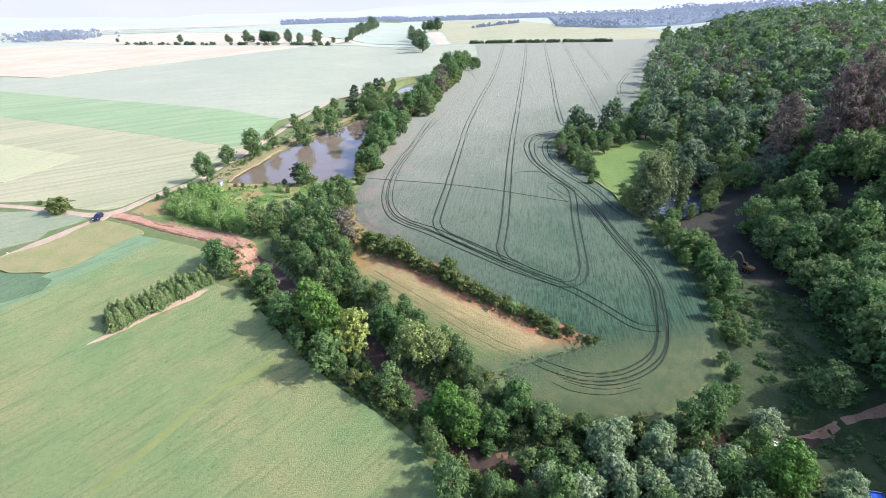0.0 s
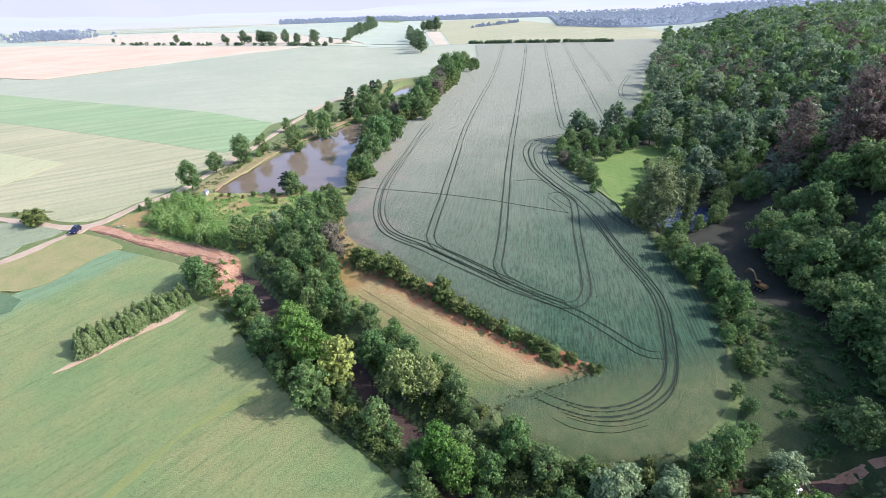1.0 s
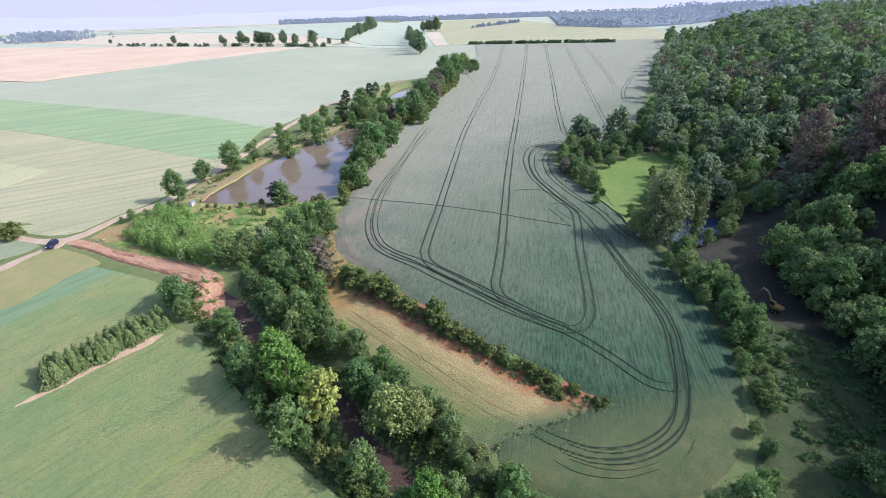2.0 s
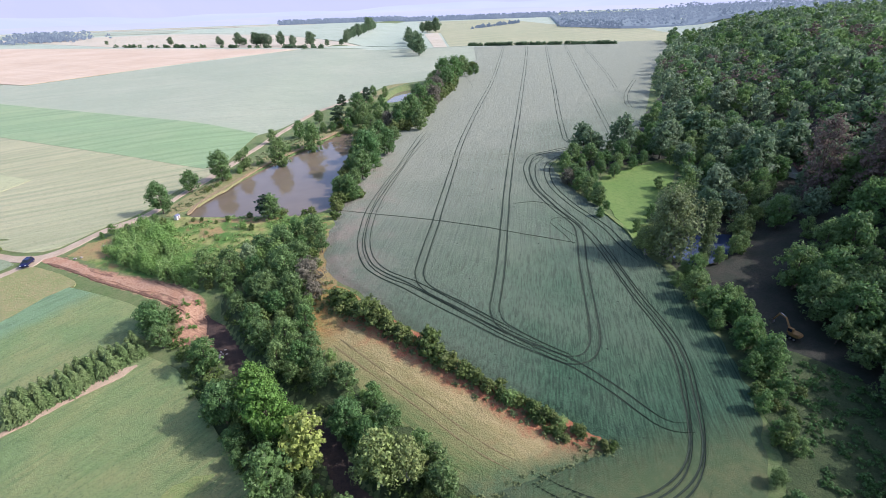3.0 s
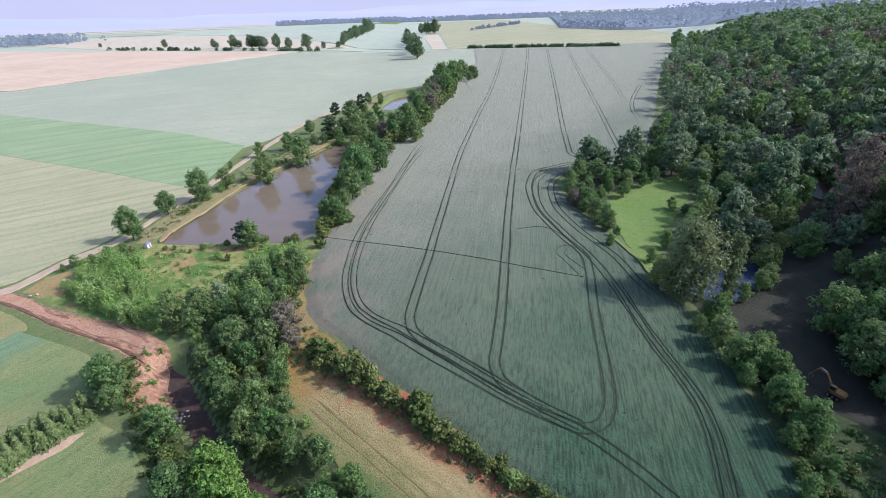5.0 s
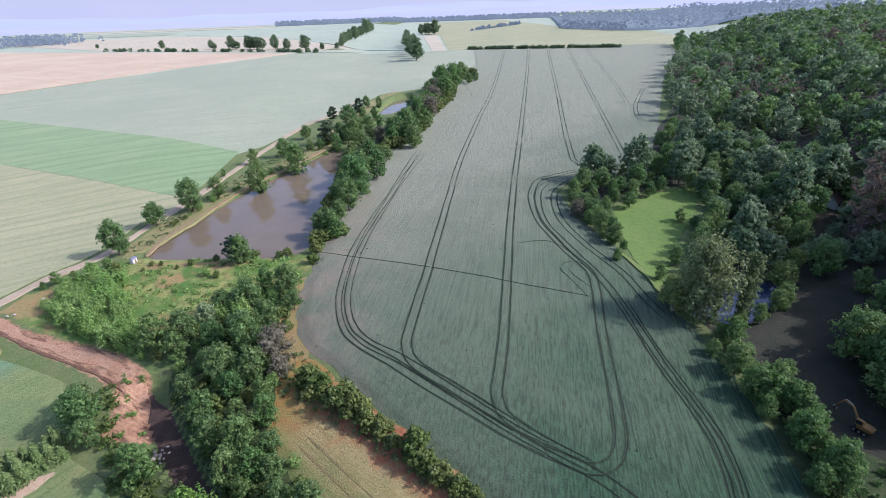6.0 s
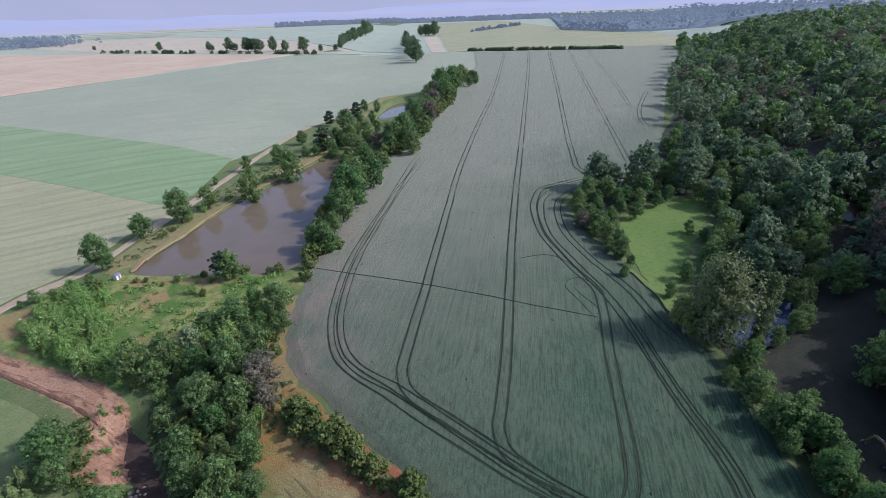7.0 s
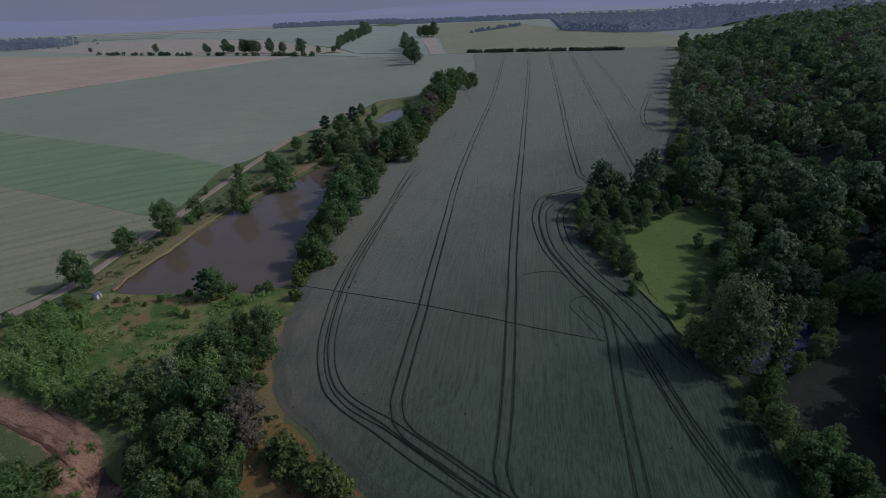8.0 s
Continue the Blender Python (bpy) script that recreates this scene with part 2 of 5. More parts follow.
def dry_grass(tree, shader):
    """Bleached grass: red sorrel beside the hedge, green towards the creek and the wheat, mown streaks between."""
    here = place(tree)
    streaks = place(tree, (1.0, 0.06, 1.0), 52)
    c = blend(tree, noisy(tree, streaks, 0.9, 4.0, 0.7), (0.36, 0.285, 0.125), (0.285, 0.235, 0.09), 0.42, 0.64)
    c = blend(tree, noisy(tree, here, 0.16, 5.0, 0.7), c, (0.33, 0.20, 0.085), 0.52, 0.7)
    c = blend(tree, noisy(tree, here, 0.35, 5.0, 0.75), c, (0.19, 0.2, 0.07), 0.6, 0.72)
    green = blend(tree, noisy(tree, streaks, 0.7, 4.0, 0.7), (0.10, 0.15, 0.045), (0.17, 0.185, 0.065), 0.42, 0.62)
    c = blend(tree, along(tree, here, (0.61, 0.79), 9.0, 0.14), green, c, 72.5, 80.5)
    red = blend(tree, noisy(tree, here, 0.8, 5.0, 0.75), (0.34, 0.125, 0.06), (0.30, 0.2, 0.085), 0.45, 0.6)
    c = blend(tree, along(tree, here, (0.61, 0.79), 6.5, 0.28), c, red, 79.6, 81.6)
    gold = blend(tree, noisy(tree, here, 0.5, 5.0, 0.75), (0.33, 0.185, 0.055), (0.24, 0.215, 0.06), 0.45, 0.6)
    c = blend(tree, along(tree, here, (0.79, -0.61), 12.0, 0.2), gold, c, -80.0, -72.0)
    weeds = blend(tree, noisy(tree, here, 0.45, 5.0, 0.75), (0.08, 0.125, 0.052), (0.135, 0.15, 0.058), 0.45, 0.66)
    c = blend(tree, along(tree, here, (-0.22, 0.975), 5.0, 0.3), weeds, c, 74.0, 77.5)
    c = blend(tree, noisy(tree, here, 1.7, 6.0, 0.8), c, (0.13, 0.115, 0.045), 0.52, 0.76)
    tree.links.new(c, shader.inputs["Base Color"])
    bump(tree, shader, noisy(tree, here, 2.5, 6.0, 0.8), 1.0, 0.4)


DRY = material("dry meadow", dry_grass)
MEADOW = earth("mown meadow", (0.105, 0.18, 0.036), (0.14, 0.20, 0.048), (0.075, 0.135, 0.028), 0.12, 0.4)
BANK = earth("pond bank", (0.17, 0.205, 0.06), (0.10, 0.175, 0.04), (0.22, 0.17, 0.075), 0.2)
# undergrowth colour kept dark, with the trees' shade put into it
NETTLES_SHADED = earth("nettles", (0.045, 0.075, 0.024), (0.075, 0.10, 0.035), (0.03, 0.04, 0.016), 0.35, 0.9)
DIRT = earth("dusty track", (0.41, 0.325, 0.225), (0.34, 0.265, 0.175), (0.25, 0.21, 0.125), 0.35, 0.3)
WHEELLINE = earth("pressed dry grass", (0.17, 0.14, 0.06), (0.22, 0.17, 0.075), (0.12, 0.11, 0.045), 0.5, 0.7)
# soil and crushed stems, darkened for the shade inside the grooves
PRESSED_SHADE = earth("pressed crop and soil with groove shade", (0.024, 0.042, 0.024), (0.045, 0.06, 0.034), (0.016, 0.026, 0.015), 0.9, 0.6)
RED = earth("red clay", (0.385, 0.215, 0.12), (0.45, 0.285, 0.175), (0.21, 0.11, 0.065), 0.3, 0.8)
TRENCH = earth("dark red trench soil", (0.16, 0.085, 0.05), (0.22, 0.125, 0.075), (0.07, 0.05, 0.03), 0.5, 0.9)
SHORE = earth("wet tan clay", (0.31, 0.22, 0.12), (0.25, 0.19, 0.10), (0.17, 0.155, 0.06), 0.4, 0.7)
BARESOIL = earth("bare tan soil", (0.44, 0.325, 0.21), (0.38, 0.275, 0.165), (0.28, 0.22, 0.12), 0.35, 0.4)
MUD = earth("dark creek mud", (0.055, 0.04, 0.03), (0.085, 0.055, 0.04), (0.03, 0.025, 0.02), 0.4, 0.6)
OAK = leaves("oak leaves", (0.092, 0.185, 0.055), (0.165, 0.24, 0.082), 0.55, 0.48)
ASH = leaves("ash leaves", (0.112, 0.215, 0.06), (0.18, 0.26, 0.085), 0.55, 0.48)
BRIGHT = leaves("bright leaves", (0.095, 0.21, 0.032), (0.13, 0.23, 0.045), 0.6, 0.35)
LIME = leaves("yellow-green leaves", (0.27, 0.33, 0.06), (0.29, 0.34, 0.08), 0.6, 0.35)
WILLOW = leaves("willow leaves", (0.20, 0.265, 0.075), (0.23, 0.28, 0.09), 0.6, 0.35)
SILVER = leaves("silver willow leaves", (0.20, 0.29, 0.12), (0.255, 0.33, 0.165), 0.6, 0.42)
OLIVE = leaves("olive leaves", (0.175, 0.22, 0.085), (0.22, 0.255, 0.11), 0.6, 0.4)
POPLARS = leaves("poplar leaves", (0.12, 0.175, 0.065), (0.14, 0.19, 0.07), 0.6, 0.4)
TWIGS = leaves("half-bare twigs", (0.165, 0.155, 0.10), (0.19, 0.175, 0.12), 0.9, 0.35)
# hillside leaves made paler and greyer than oak, haze put into their colour
HILL_HAZED = leaves("hillside leaves paled for haze", (0.12, 0.195, 0.09), (0.185, 0.25, 0.13), 0.55, 0.48)
SHRUB = leaves("shrub leaves", (0.095, 0.15, 0.034), (0.16, 0.195, 0.055), 0.6, 0.35)
FRESH = leaves("fresh thicket leaves", (0.16, 0.29, 0.065), (0.23, 0.34, 0.10), 0.6, 0.35)
NEEDLE = leaves("spruce needles", (0.035, 0.065, 0.028), (0.07, 0.105, 0.04), 0.5, 0.1)
TIPS = leaves("young spruce needles", (0.11, 0.17, 0.05), (0.14, 0.19, 0.065), 0.7, 0.2)
RUST = leaves("dead needles", (0.16, 0.125, 0.095), (0.215, 0.155, 0.12), 0.8, 0.35)
BARK = plain("bark", (0.12, 0.095, 0.07), 0.9, 0, 0.5, 3.0)
PALEBARK = plain("pale bark", (0.32, 0.29, 0.24), 0.9, 0, 0.4, 3.0)
MUDDY = pond_water("muddy water", (0.165, 0.13, 0.085))
# east pond's murk made bluish, a painted reflection of the sky
CLEAR_BLUED = pond_water("clear water", (0.045, 0.062, 0.10))


# ---- meshes ----
def mesh_of(name, verts, faces, mat, flat=True):
    """A mesh from arrays of places and of faces that all have the same number of corners."""
    verts, faces = np.asarray(verts, np.float32), np.asarray(faces, np.int32)
    me = bpy.data.meshes.new(name)
    n, k = faces.shape
    me.vertices.add(len(verts))
    me.vertices.foreach_set("co", verts.ravel())
    me.loops.add(n * k)
    me.loops.foreach_set("vertex_index", faces.ravel())
    me.polygons.add(n)
    me.polygons.foreach_set("loop_start", np.arange(0, n * k, k, dtype=np.int32))
    me.polygons.foreach_set("loop_total", np.full(n, k, dtype=np.int32))
    me.polygons.foreach_set("use_smooth", np.full(n, not flat))
    me.materials.append(mat)
    me.update(calc_edges=True)
    return me


def part(name, me, parent, label=""):
    ob = new(name, me)
    ob.parent = parent
    if label:
        ob["label"] = label
    return ob


def bm_mesh(name, bm, mat, flat=True):
    me = bpy.data.meshes.new(name)
    bmesh.ops.recalc_face_normals(bm, faces=bm.faces)
    bm.to_mesh(me)
    bm.free()
    for p in me.polygons:
        p.use_smooth = not flat
    me.materials.append(mat)
    return me


def land(name, label, category, me):
    return tagged(new(name, me), label, category, kind="structure")


def sheet(name, outline, mat, up, step=8.0, label="", category="field", curve=4.0, ragged=0.0, wet=False):
    """A piece of land with its own cover, draped over the terrain at a height, with edges that reach down."""
    if curve:
        ring = smooth_line(outline, curve, True)
    else:
        ends = [(np.array(a, float), np.array(b, float)) for a, b in zip(outline, outline[1:] + outline[:1])]
        ring = np.array([a + (b - a) * k / m for a, b in ends for m in [max(1, int(np.linalg.norm(b - a) / step))] for k in range(m)])
    if ragged:
        ring = ring + ragged * np.array([(noise.noise((x * 0.35, y * 0.35, 1)), noise.noise((x * 0.35, y * 0.35, 9))) for x, y in ring])
    low, high = ring.min(0), ring.max(0)
    xx, yy = np.meshgrid(np.arange(low[0] + step / 2, high[0], step), np.arange(low[1] + step / 2, high[1], step))
    keep = inside(xx, yy, ring)
    keep[keep] = line_distance(xx[keep], yy[keep], ring, True) > step * 0.3
    flat = [Vector(p) for p in ring] + [Vector(p) for p in zip(xx[keep], yy[keep])]
    n = len(ring)
    got, _, faces, *_ = delaunay_2d_cdt(flat, [], [list(range(n))], 1, 1e-4)
    bm = bmesh.new()
    verts = [bm.verts.new((*p, 0)) for p in got]
    for f in faces:
        bm.faces.new([verts[k] for k in f])
    bmesh.ops.delete(bm, geom=[v for v in bm.verts if not v.link_faces], context="VERTS")
    rim = [e for e in bm.edges if e.is_boundary]
    skirt = bmesh.ops.extrude_edge_only(bm, edges=rim)
    under = {v for v in skirt["geom"] if isinstance(v, bmesh.types.BMVert)}
    shape = dug if wet else terrain
    heights = shape(np.array([v.co.x for v in bm.verts]), np.array([v.co.y for v in bm.verts]))
    for v, z in zip(bm.verts, heights):
        v.co.z = z + ((-0.15 if step < 2.6 else -0.5) if v in under else up)
    me = bm_mesh(name, bm, mat)
    return land(name, label, category, me)


def ribbon(name, line, width, mat, up, label="", category="track", step=2.0, ragged=0.12, wet=False):
    """A road or strip of soil along a curve, with uneven edges, slightly crowned."""
    p = smooth_line(line, step)
    d = np.gradient(p, axis=0)
    d /= np.linalg.norm(d, axis=1)[:, None] + 1e-9
    side = np.stack([-d[:, 1], d[:, 0]], 1)
    rng = np.random.default_rng(len(p))
    cols = np.array([-0.56, -0.5, -0.25, 0, 0.25, 0.5, 0.56])
    lift = np.array([-0.4, 0, 0.02, 0.03, 0.02, 0, -0.4])
    along_it = np.r_[0, np.cumsum(np.linalg.norm(np.diff(p, axis=0), axis=1))]
    narrow = np.clip(np.minimum(along_it, along_it[-1] - along_it) / (1.2 * width), 0.2, 1)[:, None]
    edge = np.convolve(rng.normal(size=len(p) + 4), np.ones(5) / 2.2, "valid")
    wobble = 1 + ragged * edge[:, None] * (np.abs(cols) > 0.4)
    xy = p[:, None] + side[:, None] * (cols * wobble * narrow * width)[..., None]
    z = (dug if wet else terrain)(xy[..., 0], xy[..., 1]) + up + lift
    verts = np.concatenate([xy, z[..., None]], -1).reshape(-1, 3)
    i = np.arange(len(p) - 1)[:, None] * 7 + np.arange(6)
    faces = np.stack([i, i + 1, i + 8, i + 7], -1).reshape(-1, 4)
    return land(name, label, category, mesh_of(name, verts, faces, mat))


def grid_faces(rows, cols):
    i = np.arange(rows - 1)[:, None] * cols + np.arange(cols - 1)
    return np.stack([i, i + 1, i + cols + 1, i + cols], -1).reshape(-1, 4)


# ground: one sheet out to the horizon, fine where the camera passes
def graded(*bands):
    return np.unique(np.concatenate([np.arange(a, b, s) for a, b, s in bands]))


gx = graded((-4600, -1000, 200), (-1000, -320, 40), (-320, -130, 8), (-130, -60, 2), (-60, 76, 1.25), (76, 130, 2), (130, 320, 6), (320, 1000, 40), (1000, 4700, 200))
gy = graded((-700, 0, 50), (0, 30, 5), (30, 44, 2), (44, 126, 1.25), (126, 280, 2), (280, 420, 4), (420, 1000, 20), (1000, 4700, 150))
gxx, gyy = np.meshgrid(gx, gy)
ground_verts = np.stack([gxx, gyy, dug(gxx, gyy)], -1).reshape(-1, 3)
COVERS = {}
# floor of the wood and the open flat in the hill's shade
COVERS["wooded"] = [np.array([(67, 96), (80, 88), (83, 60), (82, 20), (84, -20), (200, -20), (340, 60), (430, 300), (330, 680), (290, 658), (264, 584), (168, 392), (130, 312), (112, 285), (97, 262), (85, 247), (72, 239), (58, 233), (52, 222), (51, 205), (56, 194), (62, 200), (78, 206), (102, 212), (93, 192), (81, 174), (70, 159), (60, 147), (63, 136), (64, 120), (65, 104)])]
COVERS["weedy"] = [np.array([(-80, 166), (-74, 167), (-60, 165.5), (-45, 165.2), (-30, 166), (-24, 160), (-32, 150), (-50, 134), (-60, 128), (-88, 139), (-94, 150), (-88, 158)])]
COVERS["withered"] = [np.array([(-94, 151), (-88, 153), (-82, 147), (-84, 141.5), (-90, 141), (-96, 144)]), np.array([(-74, 163.5), (-62, 164), (-50, 163.6), (-43, 161), (-52, 158.5), (-60, 161), (-68, 159.5)]), np.array([(-66, 156), (-60, 158), (-57, 153), (-63, 150)]), np.array([(-32, 152), (-26, 153), (-25, 138), (-21, 128), (-20, 122), (-25, 116), (-27, 124), (-30, 136)])]
COVERS["clay"] = [np.array([(-104, 145), (-96, 143), (-83, 136), (-72, 132.6), (-59, 128.4), (-51, 122.8), (-46.5, 114), (-43.5, 108.5), (-47, 106.8), (-53.2, 108.4), (-53.4, 113), (-56, 119), (-66, 124.4), (-76, 128.6), (-82, 131.6), (-96, 138.5)]), np.array([(-2, 62), (3, 60), (8, 58.5), (11, 57), (10, 53.8), (4, 55.6), (-3, 58.5)])]
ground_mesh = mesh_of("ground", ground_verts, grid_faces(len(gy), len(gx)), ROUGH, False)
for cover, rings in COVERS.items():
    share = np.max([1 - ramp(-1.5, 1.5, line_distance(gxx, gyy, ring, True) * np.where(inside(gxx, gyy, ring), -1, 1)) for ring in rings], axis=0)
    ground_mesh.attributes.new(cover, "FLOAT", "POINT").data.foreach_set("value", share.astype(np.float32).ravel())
land("ground", "rough green grass of the valley, leaf litter under trees darkened by painted shade", "ground", ground_mesh)

def right_edge(y):
    return np.interp(y, *np.array(RIGHT).T[::-1])


# water
for (level, ring), mat, label in zip(RINGS.values(), (MUDDY, MUDDY, CLEAR_BLUED), ("brown muddy water of the long fish pond", "brown water of the small upper pond", "dark clear water of a pond under trees, reflected sky put into its colour")):
    mid = ring.mean(0)
    bm = bmesh.new()
    bm.faces.new([bm.verts.new((*(mid + (p - mid) * 1.06), level)) for p in ring])
    bmesh.ops.triangulate(bm, faces=bm.faces)
    land("water", label, "pond", bm_mesh("water", bm, mat))

# the large wheat field: a standing crop with wheel tracks pressed into it
LEFT = [(27, 61), (20.4, 63.3), (14.1, 66.7), (10.5, 71), (10.8, 74.5), (18, 76.5), (31, 81), (25.8, 85.6), (15, 93.2), (2.5, 103.6), (-12, 117), (-22, 127), (-25.8, 136), (-27, 150), (-25.6, 188), (-20.6, 245), (-9, 291), (8, 393), (43, 532), (50, 655)]
RIGHT = [(28, 61), (36.8, 62.6), (46, 67.8), (52.6, 74.6), (55.3, 81), (60, 93), (61.8, 108), (61.2, 131), (57.5, 141), (56.9, 154), (54, 171), (49.2, 186), (46.5, 208), (52, 214.5), (62, 219), (76, 222), (87, 233), (98, 254), (113, 285), (124, 310), (157, 387), (250, 577), (275, 655)]
PAIRS = []  # middles of the tractor's twin wheel tracks
PAIRS.append([(-2, 262), (-5.4, 244.4), (-10.2, 211.1), (-14.2, 188.4), (-17, 167.6), (-17.3, 152.5), (-16.6, 140.5), (-14, 130.6), (-10.1, 125.2), (-3.5, 120), (2.1, 115.5), (9.2, 110.4), (16.5, 105.4), (22.6, 102), (28.8, 98.6), (34.5, 92.7), (39.5, 86), (42, 84.4), (45, 84.2)])
PAIRS.append([(0.2, 257), (-7, 226), (-13.6, 186), (-15.6, 167.5), (-15.9, 152.3), (-15.2, 140.2), (-12.7, 130.9), (-8.7, 125.3), (-2.6, 121.1), (3.3, 116.6), (10.5, 111.2), (16.6, 106.5), (22, 103)])
PAIRS.append([(84, 640), (48.4, 420), (28, 314.4), (15.2, 245.2), (9.2, 202.2), (4.8, 169.1), (2.2, 147.8), (0, 133), (-1.1, 125), (-0.5, 121.3), (1.6, 118.5), (6.5, 114.9), (12, 110.9), (17, 107.2)])
PAIRS.append([(111, 640), (88, 510), (64, 380.1), (45.4, 280.5), (35.8, 229.9), (27.6, 185), (21.9, 150.3), (18.5, 129.7), (16, 117.1), (15.1, 113.1), (15.8, 109.2), (18.8, 106.2), (23.1, 103.2), (28, 100.2)])
PAIRS.append([(133, 640), (110, 515), (88.1, 393.7), (70, 296.4), (61.9, 249.6), (60.6, 238), (63, 232.4), (68, 231)])
PAIRS.append([(58, 226), (49.2, 221.3), (42.1, 216.8), (37.8, 206.1), (36.2, 196.8), (36, 182.8), (38.1, 171.1), (40.1, 162.6), (42.9, 153.7), (42.1, 145.4), (40.4, 137.3), (38.2, 125.8), (36.9, 116.8), (35.3, 108), (34, 103.4), (31.4, 100.2), (27.4, 99.7), (22.7, 102.4)])
PAIRS.append([(155, 640), (128.9, 499), (105.6, 371.3), (92.2, 298.1), (84, 254), (81.7, 241.3)])
PAIRS.append([(176, 640), (161.4, 566.2), (135.8, 426), (118.5, 344.4)])
PAIRS.append([(146.2, 390.6), (123.8, 343.3), (113.2, 314), (110.4, 298)])
PAIRS.append([(54, 215.5), (50, 211.9), (45.2, 204), (43.2, 194), (43, 183.4), (45.7, 170.4), (48.5, 161.8), (51.4, 153.3), (53.1, 143.2), (55.3, 136.3)])
PAIRS.append([(44.5, 214), (40.4, 207), (37.8, 193.8), (37.5, 181.8), (39.4, 172.3), (41.9, 161.9), (44.5, 152.6), (46.4, 141.7), (47.4, 132), (48.6, 120.6), (50, 112.8), (50.5, 105.5), (49.6, 98.5), (47.8, 92.2), (45.6, 84.8), (43.6, 79.9), (41, 76.3), (37.5, 73.6), (33.6, 71.8), (29.2, 71.1), (25.3, 71.6), (22.5, 72.8), (19.7, 74.3), (17.4, 76)])
PAIRS.append([(47.4, 141.7), (48.2, 130), (49.4, 120.6), (50.8, 112.8), (51.4, 105.5), (50.4, 98.5), (48.6, 92.2), (46.2, 84.8), (43.9, 79.6), (41.2, 75.6), (37.8, 72.8), (33.5, 70.8), (29, 70.2), (25.1, 70.8), (21.9, 72.3)])
SINGLES = [
    [(-26.5, 165.5), (-4.9, 157), (21.4, 147), (40, 142.6)],
    [(39.5, 142), (36.8, 150.5), (35.7, 153.6), (37.3, 157), (40.9, 158.3), (43.4, 154.5)],
    [(41.4, 146), (38.6, 151), (37.8, 154.2), (39.4, 156)],
    [(27.4, 167.3), (33.9, 169.6), (38.1, 167.8), (41.5, 160.3)],
    [(15, 316.6), (13, 305), (11.6, 295.4)],
    [(17.4, 316), (15.4, 304), (14, 295)],
    [(29.6, 378.4), (29.2, 402), (27.1, 428.9)],
    [(19.5, 70.5), (22.5, 68.2), (26.1, 67.1), (30, 66.9), (35.3, 68.2)],
    [(22, 70.4), (26.5, 68.6), (31.4, 68.3), (35.7, 69.4)],
    [(40.1, 70.2), (41.7, 71.7), (42.9, 73.2)],
]
wy = graded((61.2, 170, 0.45), (170, 260, 0.8), (260, 655, 2.8))
left, right = np.interp(wy, *np.array(sorted(LEFT, key=lambda p: p[1])).T[::-1]), np.interp(wy, *np.array(RIGHT).T[::-1])
wu = np.linspace(0, 1, 281)
wave = 0.35 * np.sin(wy * 0.9) + 0.25 * np.sin(wy * 0.37 + 1)
fringe = np.abs(2 * wu - 1) ** 40
wxx = left[:, None] * (1 - wu) + right[:, None] * wu + wave[:, None] * fringe
wyy = np.repeat(wy[:, None], len(wu), 1)
worn = np.zeros_like(wxx)
for k, line in enumerate(PAIRS):
    press = (0.6, 0.5, 0.9, 1.0, 0.9, 1.0, 0.8, 0.6, 0.7, 0.8, 0.9, 0.75)[k]
    worn = np.maximum(worn, press * (1 - ramp(0.04, 0.26, np.abs(line_distance(wxx, wyy, smooth_line(line, 2.0)) - 0.98))))
for line in SINGLES:
    worn = np.maximum(worn, 0.25 * (1 - ramp(0.05, 0.25, line_distance(wxx, wyy, smooth_line(line, 2.0)))))
edge = (np.minimum(wu, 1 - wu) < 1e-6)[None] | (wyy < 61.3) | (wyy > 653)
rng = np.random.default_rng(5)
rise = ramp(0, 3.2, np.minimum(wu, 1 - wu)[None] * (right - left)[:, None])
wz = terrain(wxx, wyy) + np.where(edge, 0.02, 0.07 + rise * (0.4 - 0.2 * worn + 0.03 * rng.normal(size=wxx.shape)))
field_mesh = mesh_of("wheat_field", np.stack([wxx, wyy, wz], -1).reshape(-1, 3), grid_faces(*wxx.shape), WHEAT, False)
field_mesh.attributes.new("worn", "FLOAT", "POINT").data.foreach_set("value", worn.astype(np.float32).ravel())
land("field", "grey-green wheat field crossed by curving twin tractor tracks", "field", field_mesh)

# the wheels' own paths at the bottom of the pressed lanes, groove shade in their colour
def wheel_track(line, off, width, up=0.41):
    p = smooth_line(line, 1.2)
    d = np.gradient(p, axis=0)
    d /= np.linalg.norm(d, axis=1)[:, None] + 1e-9
    side = np.stack([-d[:, 1], d[:, 0]], 1)
    wander = np.convolve(np.random.default_rng(len(p)).normal(size=len(p) + 6), np.ones(7) / 7, "valid")[:, None]
    k = np.arange(len(p))
    fade = np.clip(np.minimum(k, len(p) - 1 - k) / 9, 0.1, 1)
    xy = (p + side * (off + 0.12 * wander))[:, None] + side[:, None] * (np.array([-0.5, 0, 0.5]) * width * fade[:, None] * (1 + 0.5 * wander))[..., None]
    z = terrain(xy[..., 0], xy[..., 1]) + up + np.array([0.1, 0, 0.1])
    me = mesh_of("wheel_track", np.concatenate([xy, z[..., None]], -1).reshape(-1, 3), grid_faces(len(p), 3), PRESSED_SHADE)
    land("wheel_track", "wheel track pressed into the wheat, dark with soil and painted groove shade", "track", me)


for k, line in enumerate(PAIRS):
    wide = 1.15 * (0.24, 0.18, 0.3, 0.34, 0.34, 0.34, 0.3, 0.24, 0.3, 0.28, 0.3, 0.22)[k]
    for off in (-0.98, 0.98):
        wheel_track(line, off, wide)
for k, line in enumerate(SINGLES):
    wheel_track(line, 0.0, 0.14 if k == 0 else 0.07, 0.46)

